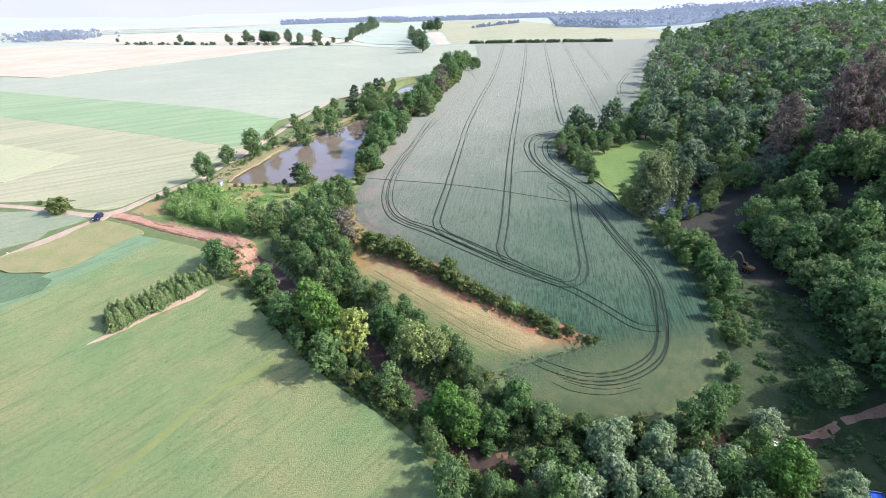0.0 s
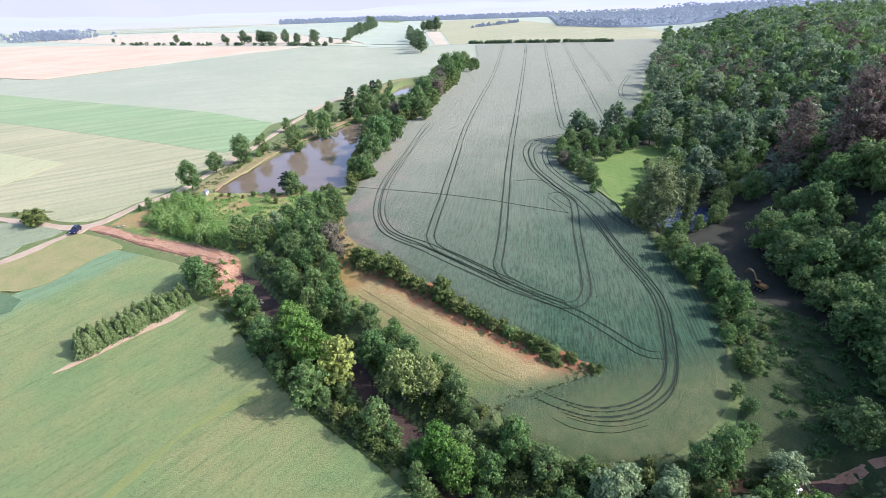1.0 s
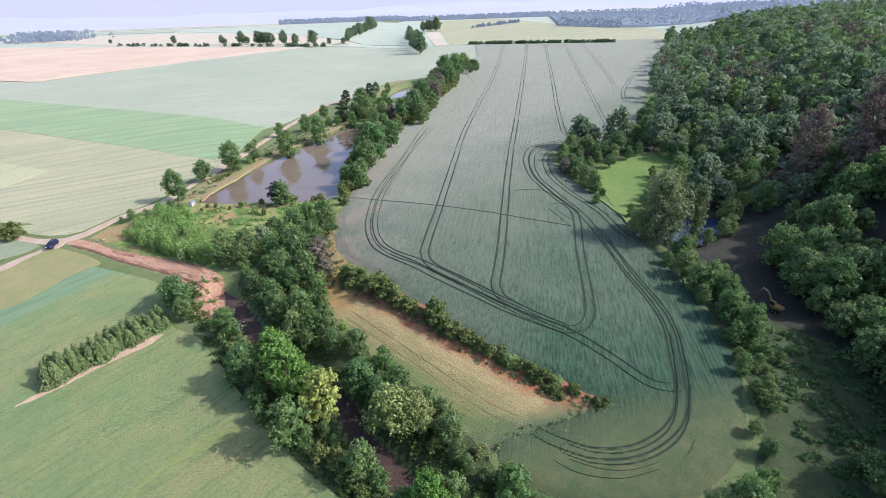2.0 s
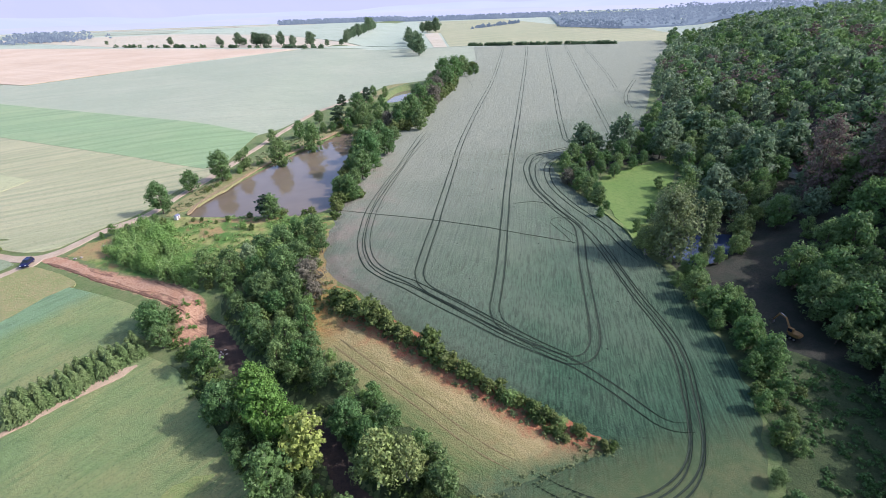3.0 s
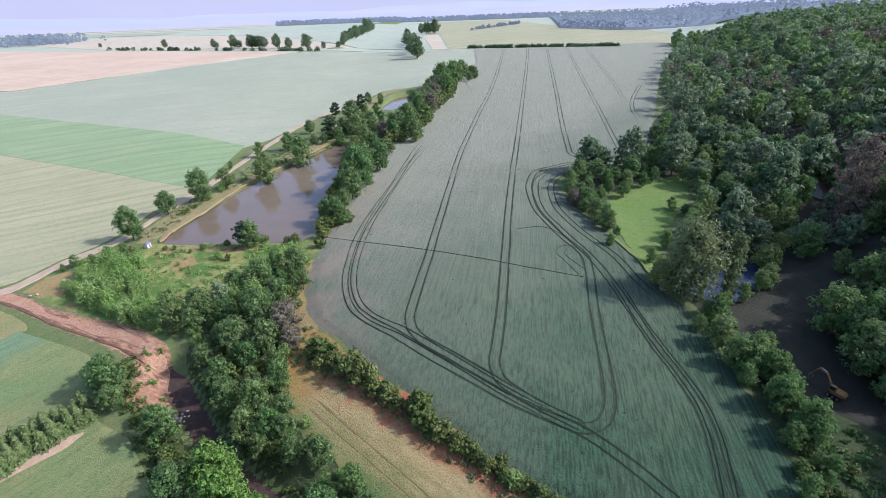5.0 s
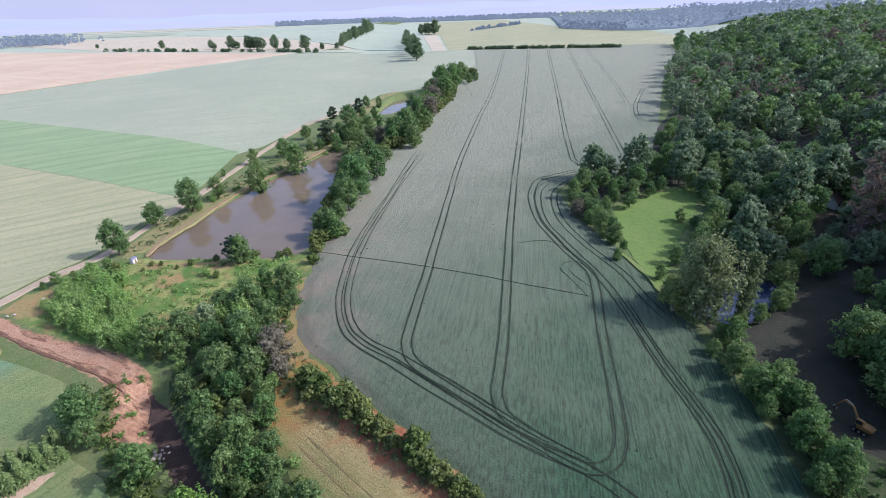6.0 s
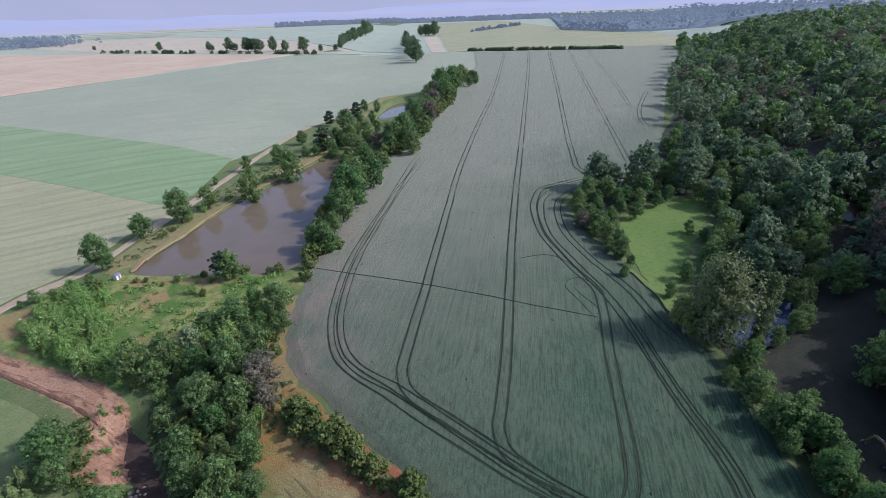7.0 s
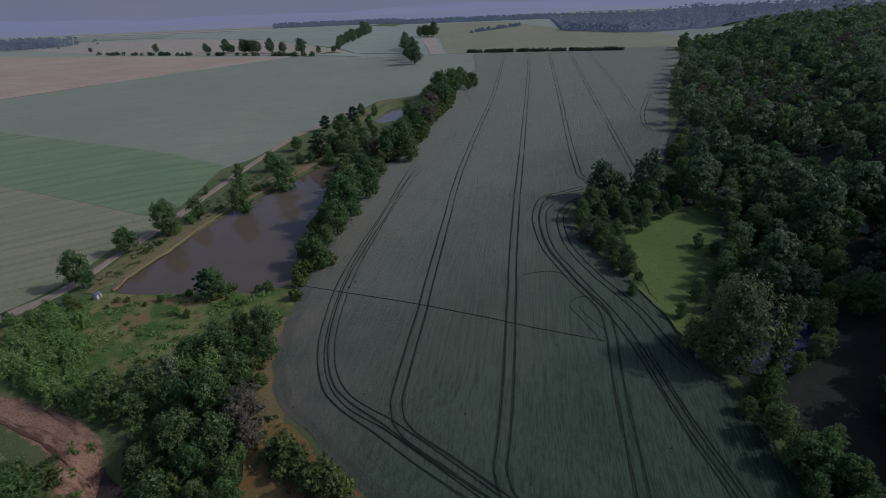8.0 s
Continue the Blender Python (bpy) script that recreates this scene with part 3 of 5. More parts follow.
# other fields and covers
sheet("field", [(2, 25), (-1.4, 48.8), (-4, 57), (-13, 65.4), (-20, 71), (-28, 78.4), (-40, 92.4), (-48, 101), (-56, 105), (-60, 117), (-76, 125), (-87, 129), (-99, 112.7), (-108, 101), (-128, 75), (-125, 25)], BARLEY, 0.35, 4, "bright green barley field with a soft uneven top", curve=6)
sheet("field", [(-130, 112), (-118, 112.4), (-108.8, 111.6), (-103.7, 111.2), (-97.3, 108.2), (-97.2, 104.4), (-101.7, 101.4), (-114, 94), (-130, 90)], BEET, 0.4, 3, "small dark green plot of beets", curve=0, ragged=0.3)
sheet("field", [(-119, 118), (-109.7, 126.5), (-103.6, 137), (-97, 136.6), (-85.5, 130.6), (-88.6, 125.6), (-95.8, 113.6), (-103, 111.8), (-112, 112.6)], STRIPWEED, 0.38, 2, "strip of dry yellow weeds beside the dirt track", "grassland", 0.8, 0.5)
sheet("field", [(-107.5, 140), (-126, 146.5), (-145, 147), (-230, 152), (-200, 100), (-122.5, 123.5), (-114.5, 133)], GREENWHEAT, 0.16, 6, "grey-green wheat field between two dirt tracks")
sheet("field", [(-143, 155), (-127, 151.5), (-109, 146), (-101, 148), (-97, 157.5), (-90.5, 170), (-88.5, 192), (-86, 219), (-174, 256), (-260, 296), (-418, 368), (-420, 150)], PALE, 0.10, 8, "pale grey-green rye field above the dirt road")
sheet("field", [(-201, 228), (-152, 208), (-160, 176), (-215, 182)], OATS, 0.26, 8, "yellow-green patch of oats within the rye", curve=0)
sheet("field", [(-420, 428), (-255, 348), (-84, 268), (-83, 224), (-89, 215.4), (-176, 252), (-262, 292), (-420, 364)], LUSH, 0.16, 8, "fresh green strip of oats beside paler fields", curve=0)
sheet("field", [(-76, 279), (-84, 264), (-257, 344), (-422, 425), (-642, 530), (-622, 556), (-325, 441), (-237, 564), (-156, 656), (-60, 672), (54, 662), (52, 600), (45, 540), (26, 470), (4, 425), (-33, 402), (-48, 350), (-66, 321)], GREY, 0.10, 8, "broad pale grey-green wheat field behind the ponds", curve=0)
sheet("field", [(-327, 443), (-239, 566), (-158, 659), (-375, 744), (-640, 836), (-900, 800), (-620, 560)], STUBBLE, 0.4, 24, "orange-tan ripe corn field", curve=0)
sheet("field", [(-470, 800), (-140, 668), (-90, 700), (-270, 950), (-518, 1120), (-900, 1100)], STRAW, 0.4, 40, "pale straw-coloured field behind a tree row", curve=0)
sheet("field", [(-86, 700), (-262, 950), (-500, 1150), (-500, 1550), (-60, 1350), (-30, 900), (-20, 680)], FARGREEN, 0.4, 40, "pale green far field", curve=0)
sheet("field", [(-156, 660), (-60, 675), (38, 665), (22, 670), (3, 672), (-20, 686), (-86, 706), (-92, 704), (-140, 672)], FARGREEN, 0.32, 12, "narrow pale green field beside a field lane", curve=0)
sheet("field", [(3, 666), (19, 662), (10, 912), (-12, 885)], STRAW, 0.5, 30, "small bare tan plot beside poplars", curve=0)
sheet("field", [(22, 668), (280, 640), (420, 820), (330, 1020), (230, 1040), (180, 1500), (-50, 1450), (-8, 920), (14, 910)], PALE, 0.4, 40, "wide pale field rising to the far wood", curve=0)
# dark undergrowth sheet, also painted shade below the trees and on the flat
sheet("creek_bank", [(-47, 123), (-46, 134), (-40, 146), (-30, 150), (-30, 140), (-27.5, 126), (-21, 110.5), (-7.5, 95.5), (2.5, 85.5), (10, 77), (9.5, 70), (14, 64), (28, 60), (42, 63), (53, 72), (58, 84), (62, 108), (70, 106), (80, 96), (84, 80), (84, 38), (8, 40), (0, 52), (-3, 58), (-12, 66), (-20, 72), (-29, 80), (-41, 94), (-44, 101), (-42.5, 108), (-45, 116)], NETTLES_SHADED, 0.06, 1.2, "nettles and undergrowth along the creek, darkened by painted shade", "bank", 1.5, 1.5, True)
sheet("dry_meadow", [(-21, 124), (-25, 114), (-21, 103), (-9.6, 92.5), (0.4, 82.8), (7, 74.7), (10.6, 72.6), (19, 74.7), (31.5, 80.6), (25.5, 85), (14.5, 92.7), (2, 103), (-12, 116.3)], DRY, 0.13, 1.5, "dry tan meadow with reddish sorrel patches", "grassland", 1.2, 2.2, True)
sheet("meadow", [(61, 190), (67, 197), (78, 203), (90, 206), (97, 207), (90, 196), (84, 186), (74, 173), (66, 160), (58, 147.5), (57.5, 154), (58, 172)], MEADOW, 0.12, 4, "bright mown green meadow in a clearing", "grassland", 1.5, 1.5)
ribbon("pond_bank", [(-80, 167), (-77.5, 184), (-71.5, 210), (-66.5, 229), (-58, 250), (-48, 273), (-42, 283)], 7.5, CLAYBANK, 0.12, "dry grass bank with bare clay beside the pond", "bank", 3, 0.2)
ribbon("pond_bank", [(-44, 284), (-47, 300), (-44, 325), (-37, 350), (-34, 378), (-27, 402), (-16, 412)], 7.0, CLAYBANK, 0.12, "dry grass bank beside the small upper pond", "bank", 3, 0.2)
ribbon("shore", [(-74.5, 168), (-74.6, 181), (-68.6, 208), (-63.6, 225), (-54.6, 247.4), (-45, 271)], 1.1, SHORE, 0.16, "bare tan clay shore of the pond", "shore", 2, 0.3)
ribbon("dirt_road", [(-260, 176), (-200, 163), (-143, 152.1), (-127, 148.2), (-109.6, 142.8), (-100.2, 144.5), (-94.1, 157.2), (-87.1, 169.5), (-84.1, 191.3), (-79.5, 222), (-73.5, 272), (-66, 318), (-52, 352), (-46, 392)], 2.8, DIRT, 0.14, "dusty pale dirt road with worn edges", "road")
ribbon("dirt_track", [(-160, 70), (-125, 109), (-118.1, 118.8), (-110.6, 128.1), (-104, 138), (-101, 143.5)], 3.6, DIRT, 0.18, "pinkish dirt track between fields", "road")
ribbon("clay_path", [(39, 57), (46, 58), (54, 57.8), (64, 59.4), (74, 61.5), (84, 63)], 1.9, RED, 0.1, "red clay path crossing the creek", "path", 1.2, 0.3, True)
# mud bed drawn as a wide dark band, partly for the trees' shade
ribbon("creek_bed", CREEK, 5.0, MUD, -1.86, "dark muddy bed of the creek, partly painted tree shade", "creek", 2, 0.2)
for shift in (0.0, 1.9):  # a mower's two wheel lines
    ribbon("mown_line", [(-17 - 0.61 * shift, 106.5 - 0.79 * shift), (-9 - 0.61 * shift, 99.4 - 0.79 * shift), (0 - 0.61 * shift, 91.6 - 0.79 * shift), (9 - 0.61 * shift, 83.4 - 0.79 * shift), (15 - 0.61 * shift, 79.2 - 0.79 * shift)], 0.24, WHEELLINE, 0.16, "faint wheel line through the dry grass", "track", 0.7, 0.5, True)
ribbon("clay_road", [(-103, 143.3), (-96, 140.5), (-89.6, 137.3), (-82, 133.4), (-73.5, 130.4), (-62.5, 126.5), (-54.5, 121.8), (-50, 117)], 2.4, RED, 0.08, "churned red clay track of earthworks", "road", 1.5, 0.3, True)
ribbon("path_edge", [(54.0, 167), (55.6, 161), (57.0, 155), (57.4, 150), (57.5, 146)], 0.9, BANK, 0.5, "pale bare strip between the wheat and the clearing", "path", 1.0, 0.3)
# no trench is cut: its dark depth is only this ribbon's colour
ribbon("trench", [(-99, 140.2), (-90, 136.2), (-83, 132.4), (-76, 129.2), (-66, 125.0), (-59, 121.6), (-54, 118.4)], 0.55, TRENCH, 0.10, "ragged dark ribbon in place of a trench along the clay track", "ditch", 0.8, 0.4, True)
ribbon("weedy_rut", [(-54.4, 50.9), (-49.5, 60.0), (-43.4, 70.0), (-38.2, 75.2), (-32.5, 78.6)], 1.9, RANK, 0.375, "faint yellow-green weedy rut across the barley", "track", 1.0, 0.4)
ribbon("bare_strip", [(-75.2, 85), (-70.3, 89.3), (-62.8, 96.8), (-56.3, 102.3)], 2.1, BARESOIL, 0.40, "bare tan soil strip beside young spruces", "ground", 1.5, 0.2)

sheet("far_fields", [(-2600, 560), (-640, 560), (-330, 445), (-160, 656), (24, 658), (280, 640), (1500, 700), (1500, 2880), (-2600, 2880)], FARGREEN, 0.2, 80, "patchwork of pale green far fields", "field", 0)

for mat, label, ring in (
    (STRAW, "long straw-coloured far field", [(-1500, 1560), (-480, 1420), (-330, 1560), (-1300, 1760)]),
    (GREY, "grey-green far field", [(-1250, 1180), (-560, 1190), (-590, 1330), (-1300, 1400)]),
    (STUBBLE, "tan far field below the skyline", [(-1300, 1980), (-500, 1850), (-420, 1960), (-1200, 2160)]),
    (LUSH, "green far field near the skyline", [(-300, 1960), (250, 1880), (240, 2100), (-320, 2180)]),
):
    sheet("field", ring, mat, 0.7, 80, label, curve=0)

# far land, its haze put into the surfaces' own glow
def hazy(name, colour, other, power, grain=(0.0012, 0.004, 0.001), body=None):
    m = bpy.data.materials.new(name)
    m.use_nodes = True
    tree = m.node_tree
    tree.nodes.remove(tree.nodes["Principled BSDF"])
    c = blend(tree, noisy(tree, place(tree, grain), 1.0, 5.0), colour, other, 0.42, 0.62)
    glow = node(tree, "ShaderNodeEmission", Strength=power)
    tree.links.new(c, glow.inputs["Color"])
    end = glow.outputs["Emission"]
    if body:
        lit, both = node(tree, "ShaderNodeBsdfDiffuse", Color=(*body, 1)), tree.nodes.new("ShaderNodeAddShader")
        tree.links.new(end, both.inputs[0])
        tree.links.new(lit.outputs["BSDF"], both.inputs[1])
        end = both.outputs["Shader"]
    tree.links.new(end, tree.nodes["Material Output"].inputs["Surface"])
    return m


def backdrop(name, far, height, turn, spread, mat, seed, base=-10.0, label="", wave=1.0, taper_to=0.0):
    """A far line of hills, a long low ridge with depth."""
    rng = np.random.default_rng(seed)
    a = np.radians(np.linspace(-spread, spread, 160) + turn)
    taper = ramp(0, taper_to, (np.arange(160) + 1) / 160) if taper_to else 1.0
    tops = taper * height * (0.75 + 0.25 * wave * sum(np.sin(a * f + rng.uniform(0, 6)) / k for k, f in enumerate((7, 19, 41), 1)) / 1.5)
    rows = [(far, 0 * tops + base), (far * 1.03, base + (tops - base) * 0.7), (far * 1.06, tops), (far * 1.12, tops * 0.8)]
    verts = np.stack([np.stack([np.sin(a) * r, np.cos(a) * r, z], -1) for r, z in rows]).reshape(-1, 3)
    return land(name, label, "hills", mesh_of(name, verts, grid_faces(4, 160), mat, False))


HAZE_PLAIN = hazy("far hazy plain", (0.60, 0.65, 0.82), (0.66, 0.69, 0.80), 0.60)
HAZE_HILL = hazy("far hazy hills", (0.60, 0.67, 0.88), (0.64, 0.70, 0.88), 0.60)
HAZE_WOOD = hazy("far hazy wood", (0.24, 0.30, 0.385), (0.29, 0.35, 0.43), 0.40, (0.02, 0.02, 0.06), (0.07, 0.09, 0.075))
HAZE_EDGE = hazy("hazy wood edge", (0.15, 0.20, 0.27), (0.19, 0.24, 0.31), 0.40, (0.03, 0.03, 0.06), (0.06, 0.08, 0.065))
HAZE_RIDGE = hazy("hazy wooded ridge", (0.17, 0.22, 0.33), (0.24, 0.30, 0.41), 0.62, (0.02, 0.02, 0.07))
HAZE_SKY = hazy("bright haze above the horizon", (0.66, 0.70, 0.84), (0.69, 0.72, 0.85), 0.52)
backdrop("backdrop", 4300, 330, 0, 180, HAZE_SKY, 1, label="glowing shell in place of bright haze above the horizon", wave=0.05)
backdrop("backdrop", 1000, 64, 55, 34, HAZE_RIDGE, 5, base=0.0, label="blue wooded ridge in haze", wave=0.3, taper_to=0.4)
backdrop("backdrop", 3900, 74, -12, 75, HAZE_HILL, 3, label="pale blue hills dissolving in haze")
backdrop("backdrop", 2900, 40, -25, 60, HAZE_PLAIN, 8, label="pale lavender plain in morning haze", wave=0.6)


# ---- plants ----
def clumps(seed, radius, height, count, low=0.18, lean=0.0, shape="round"):
    """Centres and radii of the leaf masses that make a crown."""
    rng = np.random.default_rng(seed)
    out = []
    for i in range(count):
        u = (i + rng.uniform(0, 1)) / count
        a = i * 2.4 + rng.uniform(-0.5, 0.5)
        if shape == "column":
            wide = radius * (0.35 + 0.65 * np.sin(np.pi * (0.12 + 0.8 * u))) * 0.5
            size = radius * rng.uniform(0.5, 0.72)
        else:
            wide = radius * np.sqrt(max(0.05, 1 - (2 * u - 0.85) ** 2)) * rng.uniform(0.35, 0.78)
            size = radius * rng.uniform(0.28, 0.46)
        z = height * (low + (0.93 - low) * u) - size * 0.35
        out.append((np.array([np.cos(a) * wide + lean * z, np.sin(a) * wide, z]), size))
    return out


def ball(seed, segments=6, rings=3):
    rng = np.random.default_rng(seed)
    v = [(0, 0, -1)]
    for i in range(1, rings):
        e = -np.pi / 2 + np.pi * i / rings
        for k in range(segments):
            a = 2 * np.pi * (k + 0.5 * (i % 2)) / segments
            v.append((np.cos(e) * np.cos(a), np.cos(e) * np.sin(a), np.sin(e)))
    v.append((0, 0, 1))
    tri = []
    for k in range(segments):
        n = (k + 1) % segments
        tri += [(0, 1 + n, 1 + k), (len(v) - 1, len(v) - 1 - segments + k, len(v) - 1 - segments + n)]
        for i in range(rings - 2):
            p, q = 1 + i * segments, 1 + (i + 1) * segments
            tri += [(p + k, p + n, q + k), (p + n, q + n, q + k)]
    return np.array(v) * rng.uniform(0.82, 1.12, (len(v), 1)), np.array(tri)


def foliage(seed, masses, per_mass, leaf, flat=0.75, core=0.86, droop=0.0, slim=1.0, shell=38):
    """Leaf sprays over every mass, on a dense inner body: arrays of places and triangles."""
    rng = np.random.default_rng(seed)
    verts, tris, n = [], [], 0
    for k, (c, r) in enumerate(masses):
        if core:
            m = shell
            d = rng.normal(size=(m, 3))
            d /= np.linalg.norm(d, axis=1)[:, None]
            face = d + 0.42 * rng.normal(size=(m, 3))
            face /= np.linalg.norm(face, axis=1)[:, None]
            s = np.cross(face, rng.normal(size=(m, 3)))
            s /= np.linalg.norm(s, axis=1)[:, None] + 1e-9
            w = np.cross(face, s)
            size = r * core * rng.uniform(0.26, 0.46, (m, 1)) * (38 / m) ** 0.5
            at = c + d * r * (core - 0.08) * rng.uniform(0.75, 1.0, (m, 1)) * np.array([1, 1, flat])
            verts.append(np.stack([at - s * size - w * size * 0.5, at + w * size * 0.9, at + s * size - w * size * 0.5], 1).reshape(-1, 3))
            tris.append(n + np.arange(3 * m).reshape(-1, 3))
            n += 3 * m
        tufts = max(5, per_mass // 11)
        t = rng.normal(size=(tufts, 3))
        t[:, 2] = np.where(t[:, 2] < -0.5, -t[:, 2] * 0.6, t[:, 2])
        t /= np.linalg.norm(t, axis=1)[:, None]
        pick = rng.integers(tufts, size=per_mass)
        reach = rng.uniform(0.78, 1.28, tufts)[pick][:, None]
        puff = rng.normal(size=(per_mass, 3))
        puff /= np.linalg.norm(puff, axis=1)[:, None]
        d = t[pick] * reach + puff * 0.27
        at = c + d * r * np.array([1, 1, flat])
        out = puff + 0.6 * t[pick] + 0.45 * rng.normal(size=(per_mass, 3)) + np.array([0, 0, 0.35 - droop])
        out /= np.linalg.norm(out, axis=1)[:, None]
        s = np.cross(out, rng.normal(size=(per_mass, 3)))
        s /= np.linalg.norm(s, axis=1)[:, None] + 1e-9
        w = np.cross(out, s)
        size = leaf * rng.uniform(0.6, 1.35, (per_mass, 1))
        corner = np.stack([at - s * size - w * size * 0.45 * slim, at + w * size * 0.75 * slim - out * size * 0.15, at + s * size - w * size * 0.45 * slim], 1).reshape(-1, 3)
        verts.append(corner)
        tris.append(n + np.arange(3 * per_mass).reshape(-1, 3))
        n += 3 * per_mass
    return np.concatenate(verts), np.concatenate(tris)


def limb(bm, a, b, ra, rb, sides=6):
    """A tapered round stick from a to b."""
    a, b = Vector(a), Vector(b)
    m = Matrix.Translation((a + b) / 2) @ (b - a).to_track_quat("Z", "Y").to_matrix().to_4x4()
    bmesh.ops.create_cone(bm, cap_ends=True, segments=sides, radius1=ra, radius2=rb, depth=(b - a).length, matrix=m)


def trunk_mesh(height, radius, masses, mat, stems=1):
    bm = bmesh.new()
    for s in range(stems):
        a = s * 2.1
        foot = Vector((math.cos(a), math.sin(a), 0)) * radius * 1.5 * (stems > 1)
        top = foot * 3 + Vector((0.15 * math.cos(a * 3), 0.15 * math.sin(a * 3), height * 0.62))
        knee = foot + (top - foot) * 0.35 + Vector((0.12, -0.1, 0))
        limb(bm, foot - Vector((0, 0, 0.5)), knee, radius, radius * 0.75, 7)
        limb(bm, knee, top, radius * 0.75, radius * 0.35, 6)
        for c, r in masses[s::stems][::2]:
            limb(bm, knee.lerp(top, min(1, max(0.1, c[2] / height - 0.15))), c, radius * 0.35, radius * 0.1, 4)
    return bm_mesh("trunk", bm, mat)


def plant(name, label, category, crown, trunk):
    base = tagged(new(name), label, category)
    part("trunk", trunk, base)
    part("crown", crown, base)
    return base


def broadleaf(name, label, seed, radius, height, mat, masses=16, per_mass=170, leaf=0.32, low=0.22, bark=None, core=0.86, shape="round", flat=0.8, stems=1, category="tree", droop=0.0, slim=1.0):
    cl = clumps(seed, radius, height, masses, low, shape=shape)
    v, t = foliage(seed, cl, per_mass, leaf, flat, core, droop, slim)
    return plant(name, label, category, mesh_of("crown", v, t, mat, False), trunk_mesh(height, radius * 0.055, cl, bark or BARK, stems))


def conifer(name, label, seed, radius, height, mat, tiers=9, per_tier=70, leaf=0.42, thin=1.0):
    """A spruce: drooping whorls that narrow to a tip."""
    rng = np.random.default_rng(seed)
    verts, tris, n = [], [], 0
    for k in range(tiers):
        u = k / tiers
        r = radius * (1 - u) ** 0.85 * rng.uniform(0.85, 1.1)
        z = height * (0.08 + 0.88 * u)
        m = max(10, int(per_tier * (1 - 0.75 * u) * thin))
        a = rng.uniform(0, 2 * np.pi, m)
        d = np.sqrt(rng.uniform(0.05, 1, m)) * r
        way = np.stack([np.cos(a), np.sin(a), 0 * a - 0.35], -1)
        at = np.stack([np.cos(a) * d, np.sin(a) * d, z + height / tiers * (0.75 - 0.7 * d / (r + 0.01)) + rng.normal(0, 0.12 + 0.35 * (thin < 1), m)], -1)
        side = np.stack([-np.sin(a), np.cos(a), 0.4 * rng.normal(size=m)], -1)
        size = leaf * rng.uniform(0.7, 1.5, (m, 1))
        verts.append(np.stack([at - side * size * 0.55 - way * size * 0.4, at + way * size, at + side * size * 0.55 - way * size * 0.4 + [0, 0, 0.08]], 1).reshape(-1, 3))
        tris.append(n + np.arange(3 * m).reshape(-1, 3))
        n += 3 * m
    if thin >= 1:
        bv, bt = ball(seed, 8, 5)
        w = (1 - bv[:, 2:]) * 0.5
        verts.append(np.concatenate([bv[:, :2] * radius * 0.75 * w, height * (0.48 + 0.42 * bv[:, 2:])], 1))
        tris.append(bt + n)
    bm = bmesh.new()
    limb(bm, (0, 0, -0.5), (0, 0, height * 0.97), radius * 0.08, 0.02, 6)
    if thin < 1:
        for k in range(26):
            z, a = height * (0.15 + 0.03 * k), k * 2.4
            r = radius * (1 - z / height) * 0.9
            limb(bm, (0, 0, z), (math.cos(a) * r, math.sin(a) * r, z - 0.1 * r), 0.05, 0.015, 3)
    return plant(name, label, "tree", mesh_of("crown", np.concatenate(verts), np.concatenate(tris), mat), bm_mesh("trunk", bm, BARK))


HILLTREES = [broadleaf("hillside_tree", "broad woodland tree on the hillside, leaves paled as in haze", s, 5.2, 13, HILL_HAZED, 22, 66, 0.38, core=0.8) for s in (5, 6, 7)]
OAKS = [broadleaf("oak_tree", "dark green broadleaf tree with a dense lumpy crown", s, 4.5, 11, OAK, 19 + s % 4, 122, 0.235, core=0.74) for s in (1, 2, 3, 4)]
ASHES = [broadleaf("ash_tree", "mid-green broadleaf tree with a loose rounded crown", s, 4.2, 10.5, ASH, 19, 118, 0.235, 0.13, core=0.74) for s in (11, 12, 13)]
BRIGHTS = [broadleaf("maple_tree", "tall bright green tree with a full crown", s, 4.2, 12, BRIGHT, 24, 230, 0.21, core=0.74) for s in (21, 22)]
LIMES = [broadleaf("young_tree", "slender yellow-green young tree", 31, 2.6, 8, LIME, 14, 150, 0.24)]
WILLOWS = [broadleaf("willow_tree", "pale yellow-green willow with domed clumps on forked stems", s, 4.5, 9.5, WILLOW, 20, 220, 0.25, 0.36, PALEBARK, 0.7, flat=0.95, stems=3, droop=0.5) for s in (41, 42)]
SILVERS = [broadleaf("silver_willow", "silvery grey-green willow with upright clumps", s, 4.0, 10, SILVER, 19, 180, 0.27, 0.2, PALEBARK, 0.74, flat=1.1) for s in (51, 52)]
GREYS = [broadleaf("withered_tree", "half-bare grey-brown tree with thin twigs", s, 4.2, 8.5, TWIGS, 19, 150, 0.28, 0.15, core=0.66, slim=0.6) for s in (61,)]
SHRUBS = [broadleaf("shrub", "dense dark green hedge shrub", s, 2.5, 4.0, SHRUB, 13, 62, 0.25, 0.1, category="shrub", stems=3) for s in (71, 72, 73)]
FRESHES = [broadleaf("thicket_shrub", "bright fresh green young willow shrub", s, 2.3, 3.4, FRESH, 16, 40, 0.33, 0.02, category="shrub", stems=3, flat=2.6, core=0.5, slim=0.32) for s in (81, 82, 83)]
PINES = [broadleaf("pine_tree", "dark pine with layered flat branches", 91, 3.2, 9, NEEDLE, 15, 150, 0.3, 0.2, flat=0.45)]
OLIVES = [broadleaf("lofty_willow", "large airy olive-grey willow with visible limbs", s, 6.2, 16.5, OLIVE, 40, 180, 0.24, 0.14, PALEBARK, 0.6, flat=1.1, stems=4, slim=0.9) for s in (101,)]
